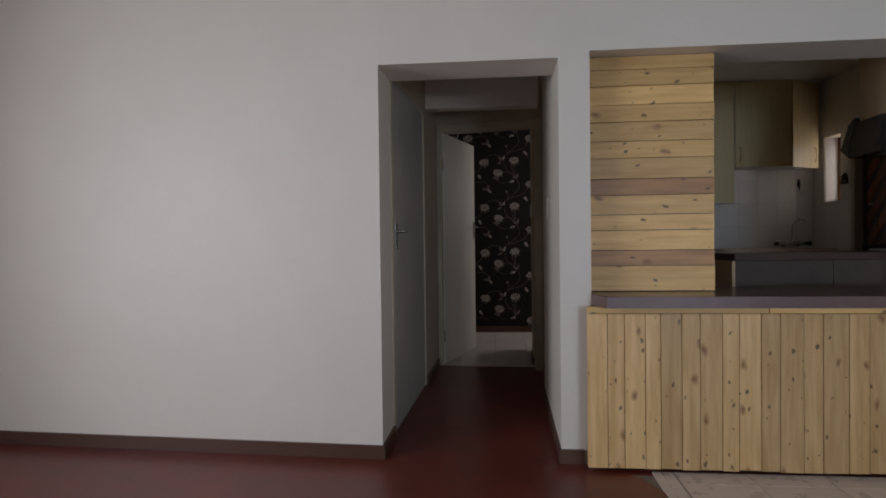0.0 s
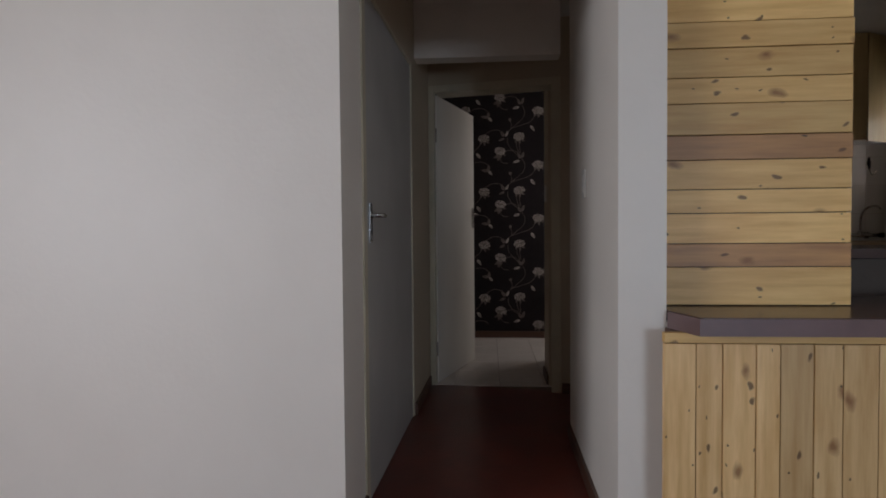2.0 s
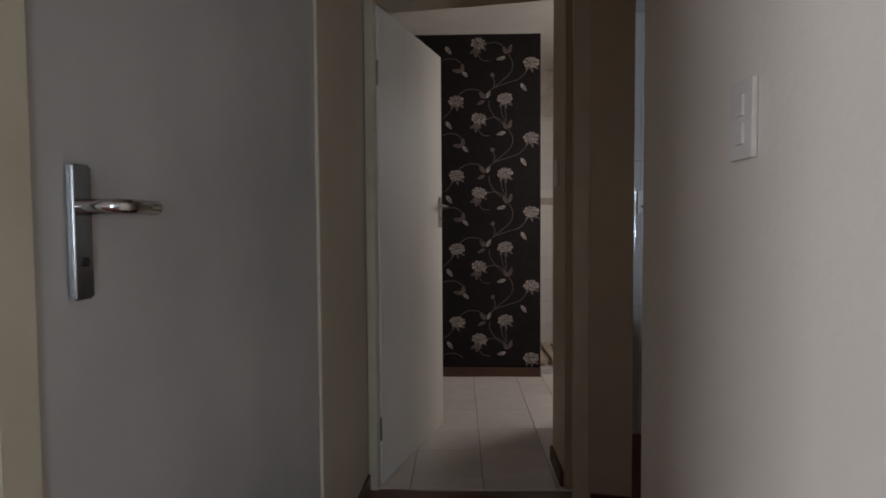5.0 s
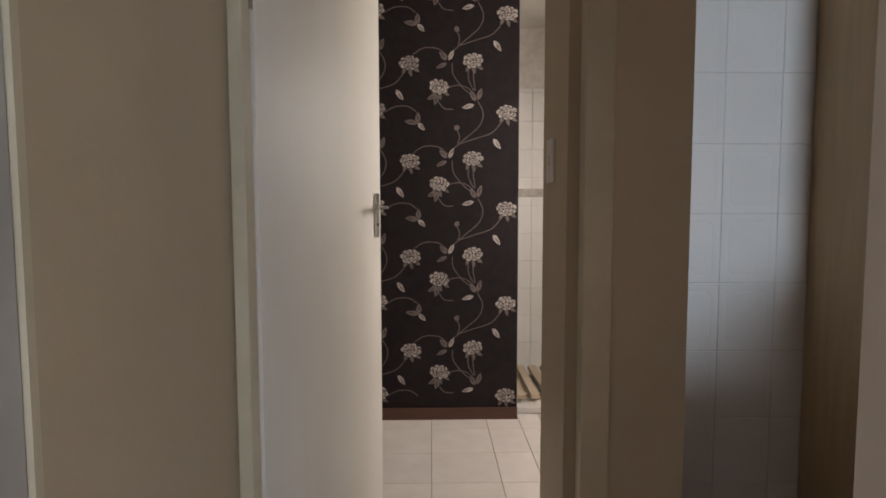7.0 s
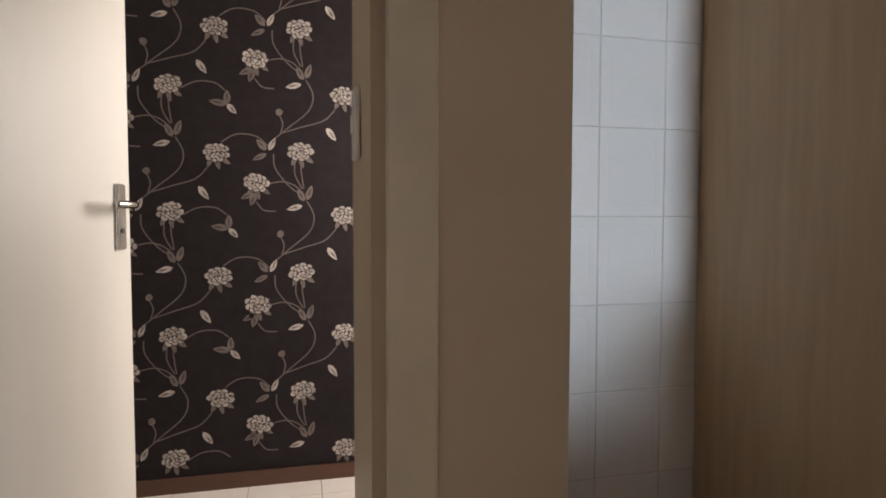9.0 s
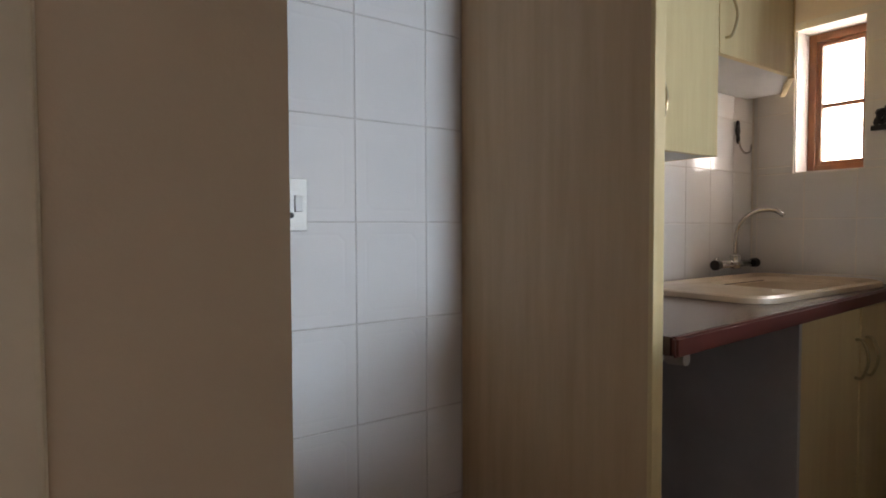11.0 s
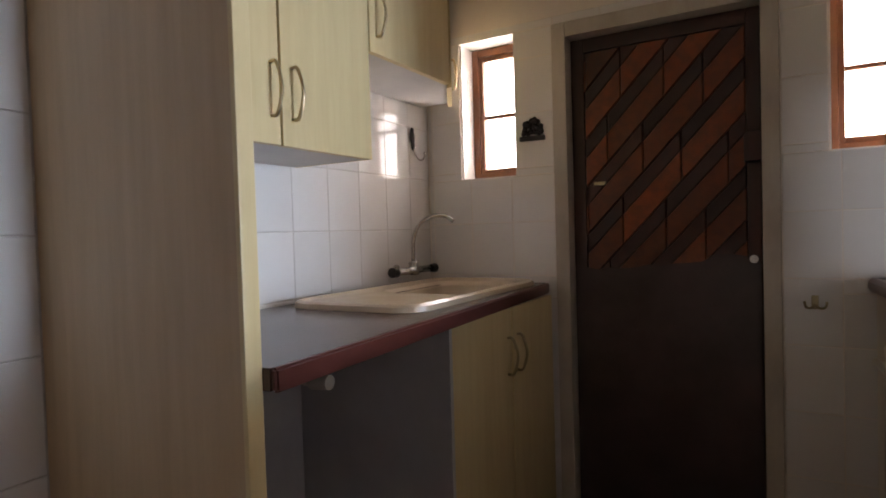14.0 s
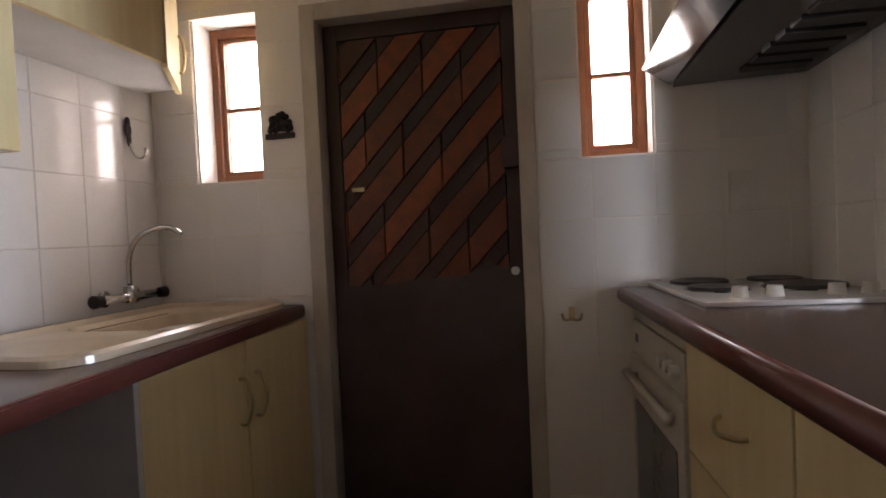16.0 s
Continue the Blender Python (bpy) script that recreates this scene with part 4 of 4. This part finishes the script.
hob = thing("electric_hob", "white electric hob with four solid plates", "hob")
SOUTH.append(hob)
part("surface", box(2.34, 3.775, ZS, 2.865, 4.205, ZS + 0.012, 0.004), M["hob_white"], hob)
for px, py, r in ((2.755, 4.09, 0.078), (2.585, 4.10, 0.07), (2.765, 3.885, 0.07), (2.59, 3.885, 0.092)):
    bm = bmesh.new()
    add_cyl(bm, (px, py, ZS + 0.012), (px, py, ZS + 0.022), r, r * 0.97, 32)
    pl = part("plate", bm, M["hob_plate"], hob)
    bm = bmesh.new()
    add_cyl(bm, (px, py, ZS + 0.012), (px, py, ZS + 0.0145), r + 0.008, r + 0.006, 32)
    part("plate_rim", bm, M["chrome"], pl)
for py in (4.105, 4.03, 3.90, 3.83):
    bm = bmesh.new()
    add_cyl(bm, (2.42, py, ZS + 0.012), (2.42, py, ZS + 0.036), 0.019, 0.016, 24)
    part("knob", bm, M["white_plastic"], hob)

oven = thing("built_in_oven", "cream built-in oven with glass door", "oven")
SOUTH.append(oven)
part("body", box(2.325, 3.80, 0.10, 2.85, 4.235, 0.952), M["dark_board"], oven)
part("control_panel", box(2.327, 4.2355, 0.80, 2.848, 4.256, 0.90, 0.003), M["oven"], oven)
part("top_strip", box(2.327, 4.2355, 0.905, 2.848, 4.252, 0.952, 0.002), M["oven"], oven)
dr = part("oven_door", box(2.327, 4.2355, 0.26, 2.848, 4.262, 0.79, 0.004), M["oven"], oven)
part("door_glass", box(2.38, 4.2625, 0.34, 2.80, 4.265, 0.67, 0.001), M["oven_glass"], dr, "dark glass pane")
bm = bmesh.new()
add_cyl(bm, (2.36, 4.285, 0.745), (2.82, 4.285, 0.745), 0.012)
for xx in (2.40, 2.78):
    add_cyl(bm, (xx, 4.2625, 0.745), (xx, 4.285, 0.745), 0.008)
part("door_handle", bm, M["oven"], dr, "", True)
for xx in (2.38, 2.43, 2.48):
    bm = bmesh.new()
    add_cyl(bm, (xx, 4.256, 0.85), (xx, 4.275, 0.85), 0.016, 0.013)
    part("knob", bm, M["white_plastic"], oven)
part("plinth_panel", box(2.327, 4.2355, 0.10, 2.848, 4.25, 0.25, 0.002), M["maple"], oven)
part("badge", box(2.78, 4.2565, 0.838, 2.81, 4.258, 0.862), M["hob_plate"], oven)

base = thing("base_cabinet", "maple drawer cabinet with brass handles", "cabinet", "base cabinets")
SOUTH.append(base)
part("body", box(1.85, 3.80, 0.10, 2.32, 4.235, 0.952), M["dark_board"], base, "dark hardboard carcass back")
for z0, z1 in ((0.70, 0.948), (0.40, 0.695), (0.10, 0.395)):
    dr = part("drawer_front", box(1.852, 4.2355, z0, 2.318, 4.255, z1, 0.002), M["maple"], base)
    bow_handle(dr, 2.06, 4.255, z1 - 0.115, 0, 1, True)
base = thing("base_cabinet", "maple base cabinet with a plain door", "cabinet", "base cabinets")
SOUTH.append(base)
part("body", box(1.282, 3.80, 0.10, 1.846, 4.235, 0.952), M["dark_board"], base, "dark hardboard carcass back")
part("door", box(1.284, 4.2355, 0.10, 1.844, 4.255, 0.948, 0.002), M["maple"], base)
part("end_panel", box(1.264, 3.80, 0.0, 1.2815, 4.255, 0.952, 0.001), M["maple_side"], base)
pl = thing("plinth", "dark recessed plinth below the cabinets", "plinth")
SOUTH.append(pl)
part("board", box(1.284, 4.18, 0.0, 2.80, 4.20, 0.0995), M["skirting"], pl)

turn = Matrix.Translation((2.86, 4.297, 0)) @ Matrix.Rotation(radians(4.7), 4, 'Z') @ Matrix.Translation((-2.86, -4.297, 0))
for ob in SOUTH:
    ob.matrix_world = turn

hood = thing("cooker_hood", "black cooker hood with a slanted visor", "cooker hood")
HX0, HX1 = 2.20, 2.875
bm = bmesh.new()
extrude_x(bm, [(YS + 0.004, 1.595), (4.0, 1.588), (4.115, 1.583), (4.09, 1.70), (4.02, 1.80), (YS + 0.004, 1.80)], HX0, HX1)
part("body", bm, M["hood"], hood)
bm = bmesh.new()
extrude_x(bm, [(4.121, 1.592), (4.20, 1.645), (4.11, 1.80), (4.05, 1.83), (4.024, 1.806), (4.096, 1.703)], HX0 - 0.004, HX1 + 0.004)
part("visor", bm, M["hood_steel"], hood, "slanted glossy dark visor")
for k in range(6):
    part("grille_bar", box(HX0 + 0.06 + k * 0.09, 3.80, 1.583, HX0 + 0.12 + k * 0.09, 3.96, 1.5935), M["black_iron"], hood)
uc = thing("wall_cabinet", "maple wall cabinet above the cooker hood", "cabinet", "wall cabinets")
part("body", box(2.20, YS + 0.004, 1.802, 2.88, 4.0, H - 0.004), M["maple_side"], uc)
for x0, x1 in ((2.20, 2.54), (2.542, 2.88)):
    part("door", box(x0 + 0.002, 4.0005, 1.85, x1 - 0.002, 4.012, H - 0.006, 0.002), M["maple"], uc)

# shower floor slats
mat_ = thing("shower_mat", "pale slatted wooden shower mat", "mat")
for k in range(9):
    a = 0.44 + k * 0.085
    bm = bmesh.new()
    add_prism(bm, [(a, 7.2), (a + 0.05, 7.2), (a + 0.05, 7.85), (a, 7.85)], 0.06, 0.085)
    part("slat", bm, M["slat"], mat_)
for yy in (7.3, 7.7):
    part("crossbar", box(0.43, yy, 0.036, 1.2, yy + 0.04, 0.0595), M["slat"], mat_)
structure("shower_tray", box(0.416, 7.12, 0.0, 1.398, 7.998, 0.035), M["tile_white"], "low tiled shower step", "shower")


# ---- living-room window behind the walk ----
for nm, xa, xb in (("window_3", 1.35, 2.75),):
    w = tagged(new(nm), "wide living-room window with wooden frame", "window", "", "structure")
    bm = bmesh.new()
    for k in range(5):
        xx = xa + (xb - xa - 0.05) * k / 4
        add_box(bm, xx, -2.64, 0.65, xx + 0.05, -2.58, 1.95, 0.003)
    for zz in (0.65, 1.06, 1.48, 1.9):
        add_box(bm, xa + 0.05, -2.635, zz, xb - 0.05, -2.585, zz + 0.05)
    part("window_frame", bm, M["window_wood"], w)

# ---- tiles, last ----
TILES = {}


def tile_mesh(w, h, emboss, mat):
    """A glazed tile facing -y, its lower left corner at the origin."""
    key = (round(w, 3), round(h, 3), emboss, mat)
    if key in TILES:
        return TILES[key]
    bm = bmesh.new()
    g, t, b = 0.0012, 0.010, 0.0016
    rings = [((g, g, w - g, h - g), 0.0), ((g, g, w - g, h - g), -(t - b)), ((g + b, g + b, w - g - b, h - g - b), -t)]
    loops = [[bm.verts.new((x, y, z)) for x, z in ((a, c), (d3, c), (d3, e), (a, e))] for (a, c, d3, e), y in rings]
    if emboss:
        for m_, y, ch in ((0.024, -t, 0.02), (0.030, -t + 0.0003, 0.018), (0.036, -t, 0.016)):
            a, c, d3, e = m_, m_, w - m_, h - m_
            pts = ((a + ch, c), (d3 - ch, c), (d3, c + ch), (d3, e - ch), (d3 - ch, e), (a + ch, e), (a, e - ch), (a, c + ch))
            loops.append([bm.verts.new((x, y, z)) for x, z in pts])
    for a, b_ in zip(loops, loops[1:]):
        if len(a) == len(b_):
            for k in range(len(a)):
                bm.faces.new((a[k], a[(k + 1) % len(a)], b_[(k + 1) % len(a)], b_[k]))
        else:
            o, i = a, b_
            for k in range(4):
                bm.faces.new((o[k], o[(k + 1) % 4], i[(2 * k + 1) % 8], i[2 * k]))
                bm.faces.new((o[k], i[2 * k], i[(2 * k - 1) % 8]))
    bm.faces.new(loops[-1])
    TILES[key] = mesh_of("tile", bm, M[mat])
    return TILES[key]


def lay_tiles(parent, place, u0, u1, v0, v1, us, vs, emboss=False, mat="tile_white", holes=()):
    """Tiles on a grid with joints through us[0], vs[0] at pitch us[1], vs[1], cut at the edges and at the holes."""
    def cuts(a, b, start, pitch):
        k = math.floor((a - start) / pitch + 1e-6)
        out = [a]
        while start + (k + 1) * pitch < b - 0.012:
            k += 1
            if start + k * pitch > a + 0.012:
                out.append(start + k * pitch)
        return out + [b]
    cu, cv = cuts(u0, u1, *us), cuts(v0, v1, *vs)
    for a, b in zip(cu, cu[1:]):
        for c, d3 in zip(cv, cv[1:]):
            pieces = [(a, c, b, d3)]
            for h in holes:
                nxt = []
                for p in pieces:
                    if p[2] <= h[0] or p[0] >= h[2] or p[3] <= h[1] or p[1] >= h[3]:
                        nxt.append(p)
                        continue
                    if p[1] < h[1]:
                        nxt.append((p[0], p[1], p[2], h[1]))
                    if p[3] > h[3]:
                        nxt.append((p[0], h[3], p[2], p[3]))
                    lo, hi = max(p[1], h[1]), min(p[3], h[3])
                    if p[0] < h[0]:
                        nxt.append((p[0], lo, h[0], hi))
                    if p[2] > h[2]:
                        nxt.append((h[2], lo, p[2], hi))
                pieces = nxt
            for p in pieces:
                w_, h_ = p[2] - p[0], p[3] - p[1]
                if w_ < 0.012 or h_ < 0.012:
                    continue
                ob = new("tile", tile_mesh(w_, h_, emboss and w_ > 0.15 and h_ > 0.2, mat))
                ob.parent = parent
                ob.matrix_world = place @ Matrix.Translation((p[0], 0, p[1])) @ Matrix.Rotation(radians(random.uniform(-0.12, 0.12)), 4, 'Z') @ Matrix.Rotation(radians(random.uniform(-0.12, 0.12)), 4, 'X')


lay_tiles(wall_nook, pose(0, YN - 0.0005, 0), 0.43, 1.300, 0.0, 2.2, (0.975, 0.2075), (1.189, 0.2515), True)
lay_tiles(wall_sink, pose(0, YN + 0.0014, 0), 1.334, XE - 0.012, 0.935, 2.0, (2.73, 0.172), (1.187, 0.215))
east = pose(XE + 0.0014, 0, 0, 0, 0, -90)
hole = lambda y0, y1, z0, z1: (-y1, z0, -y0, z1)
lay_tiles(wall_east, east, -(YN - 0.012), -(YS + 0.012), 0.0, 2.0, (-5.473, 0.186), (1.205, 0.2175), holes=(
    hole(*W1), hole(*W2), hole(DK[0] - 0.052, DK[1] + 0.052, 0, DK[2] + 0.052), hole(YS, 4.27, 0, 0.94), hole(5.33, YN, 0, 0.9)))
south = pose(0, YS + 0.0005, 0, 0, 0, 180)
lay_tiles(wall_hob, south, -(XE - 0.012), -2.2, 0.98, 1.80, (-2.72, 0.19), (1.21, 0.2175))
lay_tiles(bath_wall, pose(0, 7.9995, 0), 0.2, 1.398, 0.0, 2.05, (0.50, 0.15), (0.02, 0.2))
part("border_tiles", box(0.2, 7.985, 1.28, 1.398, 7.9888, 1.34), M["tile_border"], bath_wall, "patterned border strip")


def lay_floor(parent, x0, x1, y0, y1, us, vs, z, mat):
    place = Matrix.Translation((0, 0, z)) @ Matrix.Rotation(radians(-90), 4, 'X')
    lay_tiles(parent, place, x0, x1, y0, y1, us, vs, False, mat)


lay_floor(floor_bath, -0.75, 0.42, 5.21, 7.03, (-0.078, 0.312), (6.57, 0.312), -0.008, "tile_bath")
lay_floor(floor_bath, 0.42, 1.39, 5.9, 7.11, (0.546, 0.312), (6.57, 0.312), -0.008, "tile_bath")
lay_floor(floor_tiled, 0.76, 2.6, 1.6, 2.93, (0.76, 0.33), (2.8, 0.33), -0.008, "tile_floor")
lay_floor(floor_tiled, 0.66, 0.755, 2.2, 2.93, (0.66, 0.045), (2.8, 0.045), -0.008, "tile_floor")
